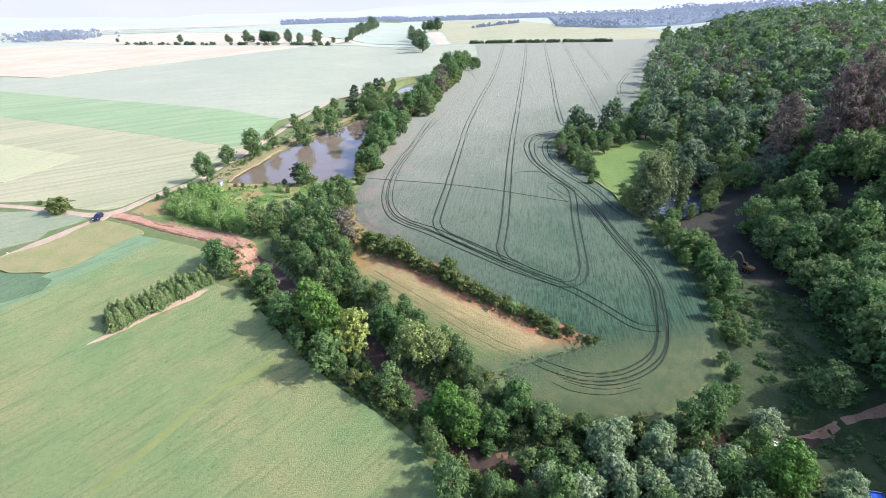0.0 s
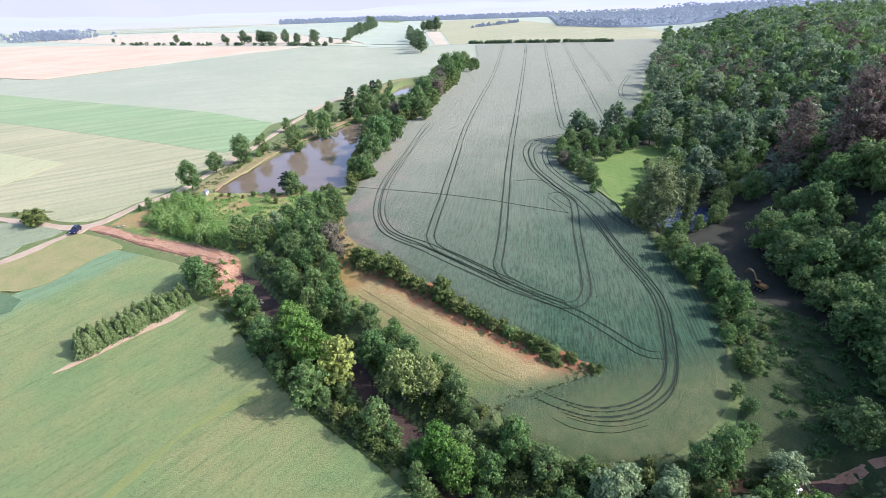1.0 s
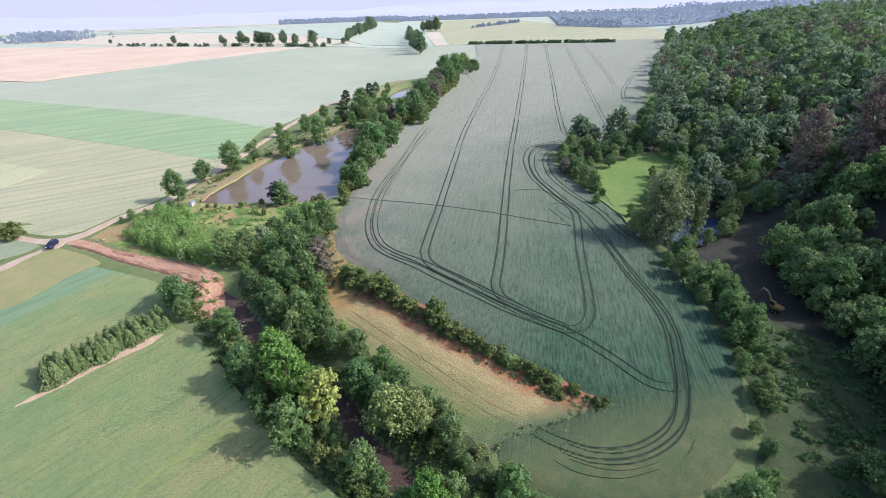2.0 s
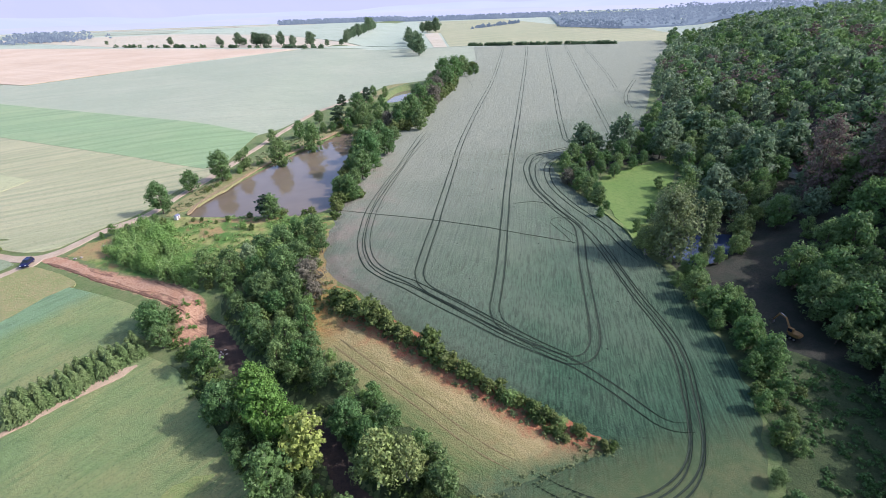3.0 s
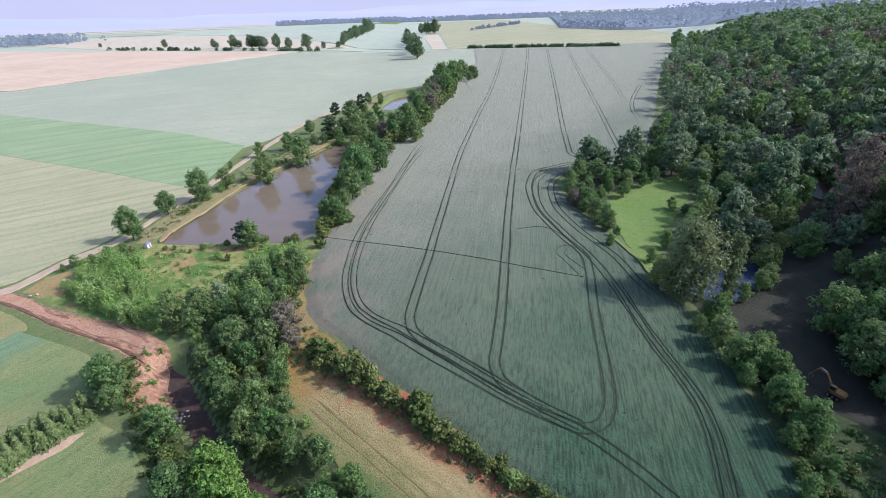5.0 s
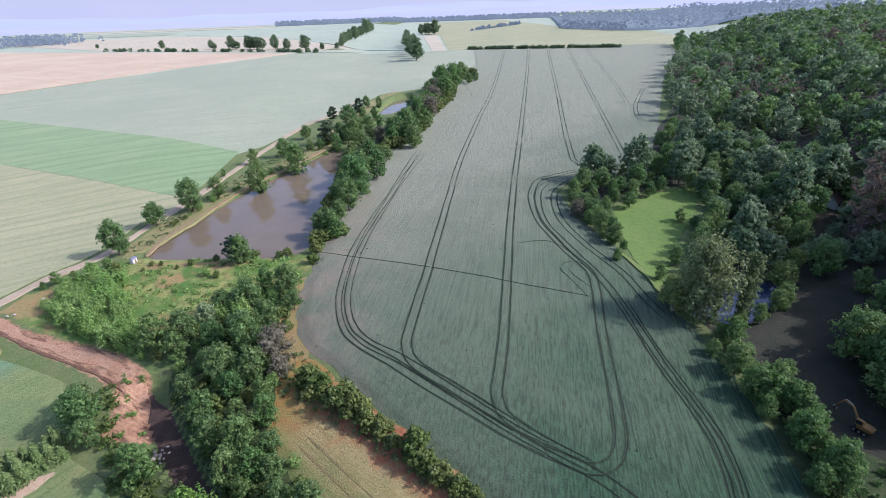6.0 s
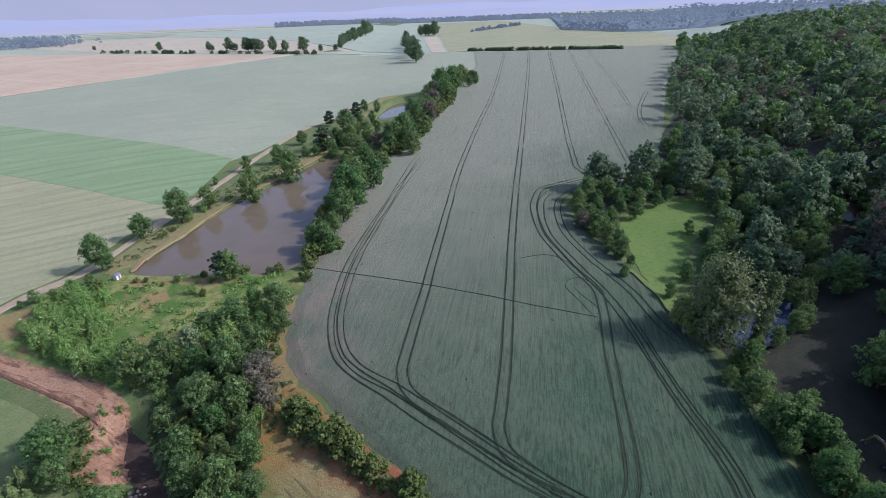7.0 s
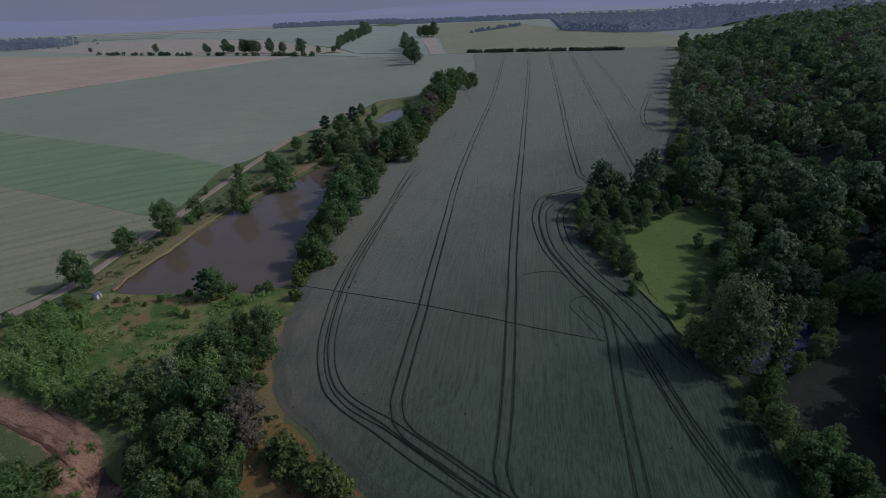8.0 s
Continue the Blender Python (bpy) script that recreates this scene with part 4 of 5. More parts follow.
POPLAR = broadleaf("poplar_tree", "tall narrow columnar poplar with dense dark foliage", 111, 1.75, 18, POPLARS, 46, 90, 0.2, 0.03, flat=1.5, shape="column", slim=0.6, core=0.7)
SPRUCES = [conifer("spruce_tree", "young green spruce in a planted row", s, 1.9, 4.7, TIPS, 11, 100, 0.3) for s in (121, 122, 123)]
RUSTS = [broadleaf("dying_tree", "half-bare rust-brown tree with thin reddish twigs", s, 3.4, 14, RUST, 26, 120, 0.22, 0.12, BARK, 0.5, flat=1.0, slim=0.55) for s in (131, 132, 133)]
KINDS = {"o": OAKS, "m": ASHES, "b": BRIGHTS, "y": LIMES, "w": WILLOWS, "s": SILVERS, "g": GREYS, "u": SHRUBS, "v": FRESHES, "n": PINES, "l": OLIVES, "p": [POPLAR], "c": SPRUCES, "d": RUSTS, "h": HILLTREES}
used, grow = set(), np.random.default_rng(77)


def plant_at(kind, x, y, size, group=""):
    choice = KINDS[kind]
    ob = choice[int(grow.integers(len(choice)))]
    tall = size * grow.uniform(0.9, 1.12)
    m = pose(x, y, float(dug(x, y)), 0, 0, grow.uniform(0, 360)) @ Matrix.Diagonal((size, size, tall, 1))
    if ob.name in used:
        ob = copy_thing(ob, m)
    else:
        used.add(ob.name)
        ob.matrix_basis = m
    return tagged(ob, group=group)


GROVES = []
CLAYSIDE = np.array([(-57, 124), (-52, 124.5), (-44, 117), (-41.5, 106), (-46, 104.5), (-51, 109), (-52.5, 115), (-56, 119)])
GROVES.append(('creek', 'o', [(-56, 110.5, 0.8), (-58.5, 114, 0.62), (-53.4, 107, 0.5), (-38, 93.5, 0.69), (-34, 88.5, 0.8), (-30.5, 83, 0.81), (-29, 80, 0.62), (-20, 74, 0.59), (-17.5, 77, 0.54), (-15.5, 75, 0.43), (-16, 88, 0.92), (-12.5, 86, 0.91), (-9, 83, 0.96), (-5.5, 86, 0.65), (-20, 92, 0.82), (3.5, 74.5, 0.76), (4.5, 71.5, 0.58), (6, 69.5, 0.57), (8.5, 67.5, 0.49), (2.5, 79.5, 0.5)]))
GROVES.append(('creek', 'u', [(-44, 101.5, 0.86), (-13.5, 70.5, 0.83), (-11, 67.5, 0.81), (11.5, 67.5, 1.01), (13, 66, 1), (14.5, 62, 1.07), (17, 61, 0.95), (19.5, 60.5, 0.83), (22, 59.5, 0.82)]))
GROVES.append(('creek', 'b', [(-29, 91.5, 0.87), (-25, 85, 1.04), (-21.5, 85.5, 0.7), (0, 63, 0.81), (3, 60, 0.83)]))
GROVES.append(('creek', 'o', [(-20.5, 99.5, 0.8), (-18.6, 95.5, 0.8), (-22, 104, 0.75)]))
GROVES.append(('creek', 'y', [(-18, 80, 1.32)]))
GROVES.append(('creek', 'm', [(-22.5, 75, 0.89), (0, 80.5, 0.59), (-10, 69, 0.68), (-7.5, 67.5, 0.67), (1, 61, 0.56), (8, 59.5, 0.55), (6.5, 57.5, 0.39)]))
GROVES.append(('creek', 'w', [(-6, 77, 1.01), (-2, 77, 0.73)]))
GROVES.append(('bottom', 'm', [(12.5, 53.5, 0.78), (15.5, 53.5, 0.72), (18.5, 55.5, 0.53), (20, 49.5, 0.74), (19, 53.5, 0.52), (15.5, 46, 0.66), (43.5, 60, 0.66), (48, 64, 0.64), (50.5, 65, 0.52)]))
GROVES.append(('bottom', 's', [(24.5, 55, 0.66), (27, 56.5, 0.63), (24.5, 50, 0.62), (26.5, 49, 0.58), (29, 50.5, 0.63), (32, 54, 0.76), (34.5, 57, 0.56), (29, 47, 0.6), (25, 46.5, 0.59), (35.5, 48.5, 0.77), (33.5, 47, 0.6), (36.5, 47, 0.5), (18.5, 46.5, 0.6), (21, 47.5, 0.5)]))
GROVES.append(('bottom', 'u', [(24.5, 58.5, 0.92), (32.5, 61, 0.46), (37, 60.5, 0.46), (42, 48, 0.82), (39.5, 47.5, 0.65)]))
GROVES.append(('bottom', 'o', [(11.5, 47.5, 0.54), (46, 49.5, 0.46), (39.5, 59, 0.61), (43.5, 58.5, 0.41)]))
GROVES.append(('bottom', 'v', [(41.5, 49.5, 1.02)]))
GROVES.append(('bottom', 'b', [(48, 47.5, 0.76)]))
GROVES.append(('middle', 'm', [(-27, 104.5, 1.12), (-23.5, 100, 1.08), (-27.5, 99.5, 0.93), (-24, 109, 0.83), (-24.5, 97, 0.76), (-41, 112.5, 0.68), (-46.5, 126, 1.03), (-52, 129, 0.83), (-52.5, 124, 0.73), (-45.5, 117.5, 0.88), (-47, 113, 0.68)]))
GROVES.append(('middle', 'o', [(-32.5, 105.5, 0.76), (-35.5, 110.5, 0.78), (-37, 106, 0.76), (-33.5, 99.5, 0.73), (-41, 117, 0.82), (-39.5, 122.5, 0.95), (-35, 119.5, 0.93), (-32, 115.5, 0.71), (-32.5, 126.5, 1.04), (-37.5, 132.5, 0.9), (-30.5, 133.5, 1.01), (-26.5, 139, 0.82), (-37, 141.5, 0.95)]))
GROVES.append(('middle', 'g', [(-26.5, 124.5, 0.85), (-24.8, 120, 0.6)]))
GROVES.append(('middle', 's', [(-44, 135, 0.74)]))
GROVES.append(('middle', 'n', [(-47.5, 162.5, 0.96)]))
GROVES.append(('middle', 'u', [(-118, 145, 1.7), (-120.5, 146, 1.3), (-67, 143.5, 0.56), (-77.5, 159.5, 0.76), (-130, 152.5, 0.44)]))
GROVES.append(('middle', 'v', [(-86, 153, 0.8), (-83, 154.5, 0.97)]))
GROVES.append(('ponds', 'o', [(-82.5, 169.5, 1.7), (-82, 189, 1.0), (-75.5, 200, 1.2), (-58.5, 290.5, 0.99), (-41, 313.5, 1.74), (-36.5, 286, 1.58), (-37, 359.5, 1.46), (-25, 176, 1.38), (-28.5, 178.5, 0.84), (-24.5, 186.5, 1.31), (-22.5, 221, 2.09), (-22, 204, 1.68), (-23.5, 196.5, 1.28), (-22, 247, 1.64), (-15.5, 248, 1.21), (-17, 226, 1.35), (-14.5, 269.5, 1.64), (-8.5, 278, 1.7), (-4.5, 266.5, 1.3), (-14, 297, 1.46), (-6.5, 327, 1.82), (-2, 340, 1.9), (11, 371.5, 1.74), (25, 434, 1.64), (31, 431, 1.36), (36, 441.5, 0.98)]))
GROVES.append(('ponds', 'm', [(-71.5, 212, 0.89), (-71.5, 250.5, 0.9), (-59.5, 219, 1.2), (-61.5, 260.5, 1.19), (-52, 269.5, 1.15), (-51, 240.5, 1.4), (-29.5, 361.5, 1.09), (-27.5, 293, 1.55), (-28.5, 269.5, 1.41), (-46, 162.5, 0.86), (-23.5, 174.5, 0.98), (10, 403, 1.9), (18, 412, 1.94), (-19.5, 210, 0.94), (-47.5, 270.5, 1.07), (-40.5, 272, 1.25), (-34, 286, 1.32), (-28.5, 327, 1.31), (-34, 321.5, 1.28), (-25.5, 286, 1.14), (-24, 307.5, 1.23)]))
GROVES.append(('ponds', 'g', [(-21, 280, 1.2), (2.5, 329.5, 1.5)]))
GROVES.append(('ponds', 'm', [(-78.5, 235, 0.5), (-3.5, 317.5, 1.55), (6, 351, 1.6), (1, 303, 1.25), (-9, 305, 1.2)]))
GROVES.append(('ponds', 'o', [(-46, 281, 1.15), (-41, 287, 1.2), (-36.5, 281, 1.2), (-48, 291, 1.1), (-34, 296, 1.2), (-39, 303, 1.25), (-32, 279, 1.1), (-34.5, 311, 1.1), (-43, 297, 1.0)]))
GROVES.append(('ponds', 'n', [(-45, 278.5, 1.92), (-52, 327, 1.29), (-39, 339.5, 1.49)]))
GROVES.append(('ponds', 'u', [(-44, 165.5, 0.79), (-35, 165.5, 0.79), (-7.5, 274.5, 1.98), (-27, 172, 1.09), (-27.5, 166, 0.96), (-27, 160, 0.93), (-22, 177, 1.13), (-25.5, 173.5, 1.11), (-12.5, 267, 1.78), (-1.5, 294.5, 1.98), (-40, 290, 1.94), (-46, 278, 1.55)]))
GROVES.append(('ponds', 'u', [(-22.5, 247, 1.7), (-19.5, 255, 1.9), (-17, 264, 1.6), (-14.5, 273, 2.0), (-10.5, 281, 1.8), (-7, 289, 2.0), (-3.5, 297, 1.9), (-1, 307, 2.0), (0.5, 317, 1.8), (2, 327, 2.0), (5, 337, 2.0), (8, 347, 1.9), (10.5, 357, 2.0), (13, 368, 2.1), (15, 379, 2.0), (16.5, 391, 2.1), (17, 403, 2.0), (16.5, 416, 2.1), (16, 430, 2.0), (18, 444, 2.1), (24, 455, 2.0), (30, 465, 2.1), (36, 475, 2.0)]))
GROVES.append(('ponds', 'g', [(5, 364, 1.4), (8, 385, 1.5), (9, 402, 1.5), (2, 376, 1.3), (8, 420, 1.4), (-5, 322, 1.3)]))
GROVES.append(('ponds', 'o', [(0, 345, 1.4), (0, 392, 1.5), (3, 410, 1.4), (9, 434, 1.3), (13, 450, 1.2), (-12, 300, 1.2), (21, 462, 1.1)]))
GROVES.append(('ponds', 'm', [(4, 350, 1.2), (-2, 364, 1.2), (28, 474, 1.0), (-16, 284, 1.1)]))
GROVES.append(('hedge', 'u', [(-18.8, 117, 1.35), (-16, 115.2, 1.2), (-17.4, 114.2, 1.0), (-11.4, 111.4, 1.7), (-9, 109.8, 1.45), (-7.2, 107.3, 1.05), (-4.6, 105.6, 1.0), (-2.6, 103.8, 0.85), (1.2, 102.2, 1.5), (2.6, 100.2, 1.25), (5, 98.4, 1.1), (7.6, 96.4, 0.95), (9.6, 95.2, 0.9), (12, 92.8, 0.8), (14.2, 91.2, 0.72), (16.4, 90, 0.8), (19, 87.8, 0.9), (20.8, 86.6, 0.8)]))
GROVES.append(('hedge', 'v', [(3.8, 98.6, 0.7), (15.4, 90.2, 0.75), (23.4, 85.4, 0.7)]))
GROVES.append(('right', 'm', [(60, 125.5, 0.75), (62, 120.5, 0.8), (62.5, 115, 0.77), (62, 110.5, 0.68), (68, 111.5, 0.69), (67.5, 106.5, 0.66), (61.5, 96.5, 0.86), (66, 98.5, 0.78), (58.5, 87.5, 0.63), (58, 82.5, 0.6)]))
GROVES.append(('right', 'u', [(60, 91.5, 0.9), (57.5, 80.5, 0.91)]))
GROVES.append(('right', 'o', [(53, 74, 0.52), (53, 70, 0.46), (65.5, 63.5, 1.05), (65.5, 67.5, 0.56), (69.5, 63.5, 0.54)]))
GROVES.append(('meadow', 'o', [(55, 206.5, 0.98), (62, 208, 0.99), (67.5, 205.5, 0.98), (74, 208, 1.07), (49.5, 195.5, 0.85), (56.5, 198.5, 0.94), (63, 196.5, 0.93), (67, 193.5, 0.84), (76, 201, 0.95), (81, 204.5, 0.97), (86, 212.5, 1.18), (91.5, 204.5, 1.13), (81.5, 180, 0.64), (107, 189, 1.1), (114, 178, 0.82)]))
GROVES.append(('meadow', 'g', [(49, 188, 0.8)]))
GROVES.append(('meadow', 'o', [(53, 186, 0.86), (51.5, 191, 0.8), (56, 190, 0.7), (53.6, 179.5, 0.78), (55.6, 175.5, 0.7), (54, 170.5, 0.66), (56.4, 183, 0.8), (58, 187.5, 0.8), (55.8, 166.5, 0.5)]))
GROVES.append(('meadow', 'm', [(55, 170.5, 0.64), (52, 160.5, 0.53), (79, 184, 0.77), (94.5, 196.5, 1), (92, 185, 1.05), (85, 177, 0.92), (94, 177, 1.1), (91, 175.5, 0.74), (101, 170, 0.95), (105, 169, 0.7), (67, 159.5, 0.72), (60, 152, 0.56)]))
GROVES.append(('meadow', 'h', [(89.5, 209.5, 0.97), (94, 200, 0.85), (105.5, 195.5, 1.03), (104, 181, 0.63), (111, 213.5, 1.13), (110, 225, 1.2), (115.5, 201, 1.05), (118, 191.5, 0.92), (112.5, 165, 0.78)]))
GROVES.append(('meadow', 'm', [(52, 202, 0.7), (58, 204, 0.8), (64, 202, 0.8), (70, 200, 0.75), (51, 183, 0.7), (52.5, 174, 0.62), (59, 193, 0.75), (72, 204.5, 0.8), (79, 209, 0.85), (50.5, 200, 0.7)]))
GROVES.append(('meadow', 'l', [(62.6, 137, 1.1)]))
GROVES.append(('meadow', 'w', [(57.8, 139.6, 0.75), (59.5, 142.5, 0.8), (137, 199, 1.25), (88, 148.5, 0.79), (94.5, 154.5, 0.59)]))
GROVES.append(('meadow', 's', [(103, 157.5, 1), (105, 154.5, 0.82), (99.5, 158, 0.68)]))
GROVES.append(('dam', 'm', [(-91.5, 152.5, 0.33), (-89.5, 154.5, 0.37), (-85.5, 155.5, 0.45), (-83, 158.5, 0.38), (-81, 162, 0.35)]))
GROVES.append(('dam', 'o', [(-64.5, 142, 0.42)]))
GROVES.append(('dam', 'u', [(-70, 162.5, 0.4), (-59.5, 162, 0.53), (-53.5, 164, 0.54), (-45.5, 164.5, 0.6), (-37, 164.5, 0.61), (-67.5, 162.5, 0.4)]))
PLACES = {"dam": "bushes below the dam", "creek": "trees along the creek", "bottom": "trees along the creek", "middle": "trees below the dam", "ponds": "trees round the ponds", "hedge": "hedge along the wheat", "right": "trees on the field's edge", "meadow": "trees round the meadow"}
for where, kind, spots in GROVES:
    for x, y, size in spots:
        if inside(x, y, CLAYSIDE) or where in ("creek", "middle") and kind in "omu" and y > 74 and line_distance(x, y, CREEK_LINE) < 3.6:
            continue
        plant_at(kind, x, y, size * (0.82 if where == "ponds" and y > 265 and x < -16 else 1.22 if where == "bottom" else 1), PLACES[where])
plant_at("p", 71.6, 136.2, 1.14)
# fill of the creek wood: more trees where the canopy would gape, shrubs below
CREEK_WOOD = np.array([(-57, 121), (-48, 134), (-40, 146), (-30, 149), (-28, 140), (-25, 125), (-23, 108), (-11, 94), (-1, 84), (7, 75), (10, 69), (16, 61), (30, 58), (44, 58), (48, 45), (8, 45), (0, 57), (-11, 67), (-20, 74), (-30, 83), (-40, 95), (-46, 104), (-48, 112)])
stands = [(x, y) for _, kind, spots in GROVES if kind not in "uv" for x, y, _ in spots]
for kinds, gap, wanted in (("oom", 4.6, 50), ("uuv", 2.6, 80)):
    tries, got = 0, 0
    while got < wanted and tries < 6000:
        tries += 1
        x, y = grow.uniform(-58, 50), grow.uniform(45, 150)
        if inside(x, y, CREEK_WOOD) and not inside(x, y, CLAYSIDE) and line_distance(x, y, CREEK_LINE) > 5.0 and all((x - a) ** 2 + (y - b) ** 2 > gap * gap for a, b in stands):
            stands.append((x, y))
            plant_at(kinds[int(grow.integers(3))], x, y, grow.uniform(0.6, 0.95), "trees along the creek")
            got += 1
for k in range(40):
    u = (k + grow.uniform(0, 1)) / 40
    if abs(u - 0.42) > 0.03:
        plant_at("u", -19.5 + 43 * u + grow.normal(0, 0.7), 117.6 - 32.4 * u + grow.normal(0, 0.7), grow.uniform(0.4, 0.8) * (1.15 if u < 0.3 else 0.9), "hedge along the wheat")

BOTTOM = np.array([(-4, 64), (4, 70), (9, 72), (13, 66), (18, 61.5), (30, 58.5), (44, 60), (52, 60), (56, 46), (50, 36), (4, 36), (-2, 50)])
near, tries = [(x, y) for x, y in stands if y < 76], 0
while len(near) < 145 and tries < 5000:
    tries += 1
    x, y = grow.uniform(-4, 57), grow.uniform(36, 72)
    if inside(x, y, BOTTOM) and all((x - a) ** 2 + (y - b) ** 2 > 3.3 ** 2 for a, b in near):
        near.append((x, y))
        plant_at("ssmu"[int(grow.integers(4))] if x > 14 else "mmou"[int(grow.integers(4))], x, y, grow.uniform(0.55, 0.9), "trees along the creek")

for _ in range(12):
    u = grow.uniform(0, 1)
    plant_at("u", 21 + 10 * u + grow.normal(0, 0.5), 84.5 - 3 * u + grow.normal(0, 0.7), grow.uniform(0.25, 0.6), "hedge along the wheat")

# weeds and small bushes on the dam
DAM = np.array([(-79, 158), (-74, 164), (-46, 163), (-30, 163), (-30, 152), (-50, 147), (-66, 151)])
for _ in range(18):
    x, y = grow.uniform(-80, -30), grow.uniform(147, 164)
    if inside(x, y, DAM):
        plant_at("uvvu"[int(grow.integers(4))], x, y, grow.uniform(0.22, 0.6), "weeds on the dam")

# bushes that close the row on the wheat's eastern edge
for k in range(46):
    u = (k + grow.uniform(0, 1)) / 46
    y = 78 + 54 * u ** 0.8
    plant_at("umm"[int(grow.integers(3))], float(right_edge(y)) + 2.5 + abs(grow.normal(0, 2.4)), y, grow.uniform(0.4, 0.62) + 0.16 * (y > 96), "trees on the field's edge")

# tall trees, mostly out of view, added to shade the flat east of the wheat
for k in range(14):
    plant_at("om"[k % 2], (79 if k < 8 else 81) + 2.5 * (k % 3) + grow.normal(0, 0.6), 40 + 3.9 * k, grow.uniform(1.75, 1.95) if k < 9 else grow.uniform(1.4, 1.6), "hillside wood")

# low bushes on the pond's dry western bank
for k in range(26):
    u = grow.uniform(0, 1)
    plant_at("vu"[int(grow.integers(2))], -78.5 + 33 * u * u + 5 * u + grow.normal(0, 0.7), 172 + 100 * u, grow.uniform(0.25, 0.65), "bushes on the pond's bank")

# bushes that close the pond's eastern bank
for k in range(24):
    y = 172 + 4.0 * k
    plant_at("uum"[k % 3], float(np.interp(y, (172, 240, 266), (-29.6, -31.0, -32.0))) + grow.normal(0, 0.6), y + grow.normal(0, 0.8), grow.uniform(1.0, 1.4) if k % 3 < 2 else grow.uniform(0.6, 0.85), "bushes on the pond's bank")

# bushes on the shady pond's southern shore
for k in range(9):
    plant_at("um"[k % 2], 68 + 2.4 * k + grow.normal(0, 0.6), 132.5 + 1.1 * k + grow.normal(0, 0.6), grow.uniform(0.4, 0.7), "bushes on the pond's bank")

# plantation of young spruces, two rows
for row in (-0.5, 0.5, 1.5):
    for k in range(16):
        u = k / 15
        plant_at("c", -72.5 + 15 * u - 1.3 * row + grow.normal(0, 0.2), 90.5 + 15.5 * u + 1.3 * row + grow.normal(0, 0.2), grow.uniform(0.8, 1.08), "rows of young spruces")

# young willow thicket below the dam
THICKET = np.array([(-86, 142), (-86.5, 152), (-83.6, 158), (-72, 153.3), (-63, 140), (-54, 130.5), (-54, 125.5), (-60, 129), (-71, 134.6), (-80, 139)])
count = 0
while count < 150:
    x, y = grow.uniform(-87, -53), grow.uniform(125, 159)
    if inside(x, y, THICKET):
        plant_at("v", x, y, grow.uniform(0.45, 1.0), "willow thicket")
        count += 1

# wooded hillside: single trees near by, one joined mass farther off
MEADOW_RING = np.array([(58, 146), (56, 172), (60, 192), (76, 205), (99, 210), (88, 186), (76, 168), (66, 154)])


def hillside(x, y):
    """True where the wood stands: east of the shaded flat, past the meadow and the ponds."""
    if y < 128:
        return x > 80 + 0.1 * max(0, y - 70)
    if inside(x, y, MEADOW_RING) or line_distance(x, y, RINGS["east"][1], True) < 5 or (y < 148 and x < 96):
        return False
    if y < 215 and x < 104:
        return x > 66 + 0.55 * (y - 150)
    return x > right_edge(min(y, 650)) + (3.5 if y > 250 else 6) + (y > 650) * 30


VALLEY = np.array([(116.0, 293.0), (128.0, 276.0), (141.0, 250.0), (147.0, 220.0), (152.0, 200.0), (170.0, 186.0)])  # open bottom of the side valley
SIGHT = np.array([(128.0, 185.0), (108.0, 161.0)])  # a gap before the cottage
beside = [(x, y) for where, _, spots in GROVES if where == "meadow" for x, y, _ in spots]
wood = []
for box, gap, most, tries in (((79, 104, -15, 134), 4.5, 130, 8000), ((60, 108, 148, 240), 4.9, 170, 6000), ((58, 175, 25, 300), 6.2, 420, 30000)):
    for _ in range(tries):
        x, y = grow.uniform(box[0], box[1]), grow.uniform(box[2], box[3])
        if len(wood) < most and hillside(x, y) and x < 0.8 * y + 58 and line_distance(x, y, VALLEY) > 12 and x < 170 - 0.25 * abs(y - 170) and all((x - a) ** 2 + (y - b) ** 2 > gap * gap for a, b in wood + beside) and line_distance(x, y, SIGHT) > 4:
            wood.append((x, y))
for x, y in wood:
    rim = x < 106 and y < 135
    dry = 108 < x < 165 and 98 < y < 168
    kind = grow.choice(["d", "o", "h", "m"], p=[0.3, 0.45, 0.05, 0.2] if dry else [0.0, 0.72, 0.0, 0.28] if rim else [0.0, 0.3, 0.28, 0.42])
    low = (200 < y and x < right_edge(y) + 18) or (148 < y < 215 and x < 108)
    plant_at(str(kind), x, y, grow.uniform(0.75, 1.0) if low else grow.uniform(1.25, 1.5) if rim and y < 92 else grow.uniform(1.1, 1.4) if rim else grow.uniform(1.3, 1.55) if x > 118 and y < 180 else grow.uniform(0.85, 1.35), "hillside wood")


def far_wood(name, label, spots, mats, seed, radius=4.2, height=12.0, leaf=1.0, per=9, core=0.9, masses=6, category="wood"):
    verts, tris, n = [], [], 0
    forms = [foliage(seed + k, clumps(seed + k, radius, height, masses, 0.15), per, leaf, 0.8, core, shell=14) for k in range(5)]
    rng = np.random.default_rng(seed)
    for x, y in spots:
        v, t = forms[int(rng.integers(5))]
        a, s = rng.uniform(0, 6.28), rng.uniform(0.75, 1.3)
        turn = np.array([[math.cos(a), math.sin(a), 0], [-math.sin(a), math.cos(a), 0], [0, 0, 1]])
        verts.append(v @ turn * s + [x, y, float(dug(x, y)) - 0.04 * height])
        tris.append(t + n)
        n += len(v)
    me = mesh_of(name, np.concatenate(verts), np.concatenate(tris), mats, False)
    return tagged(new(name, me), label, category, kind="stuff")


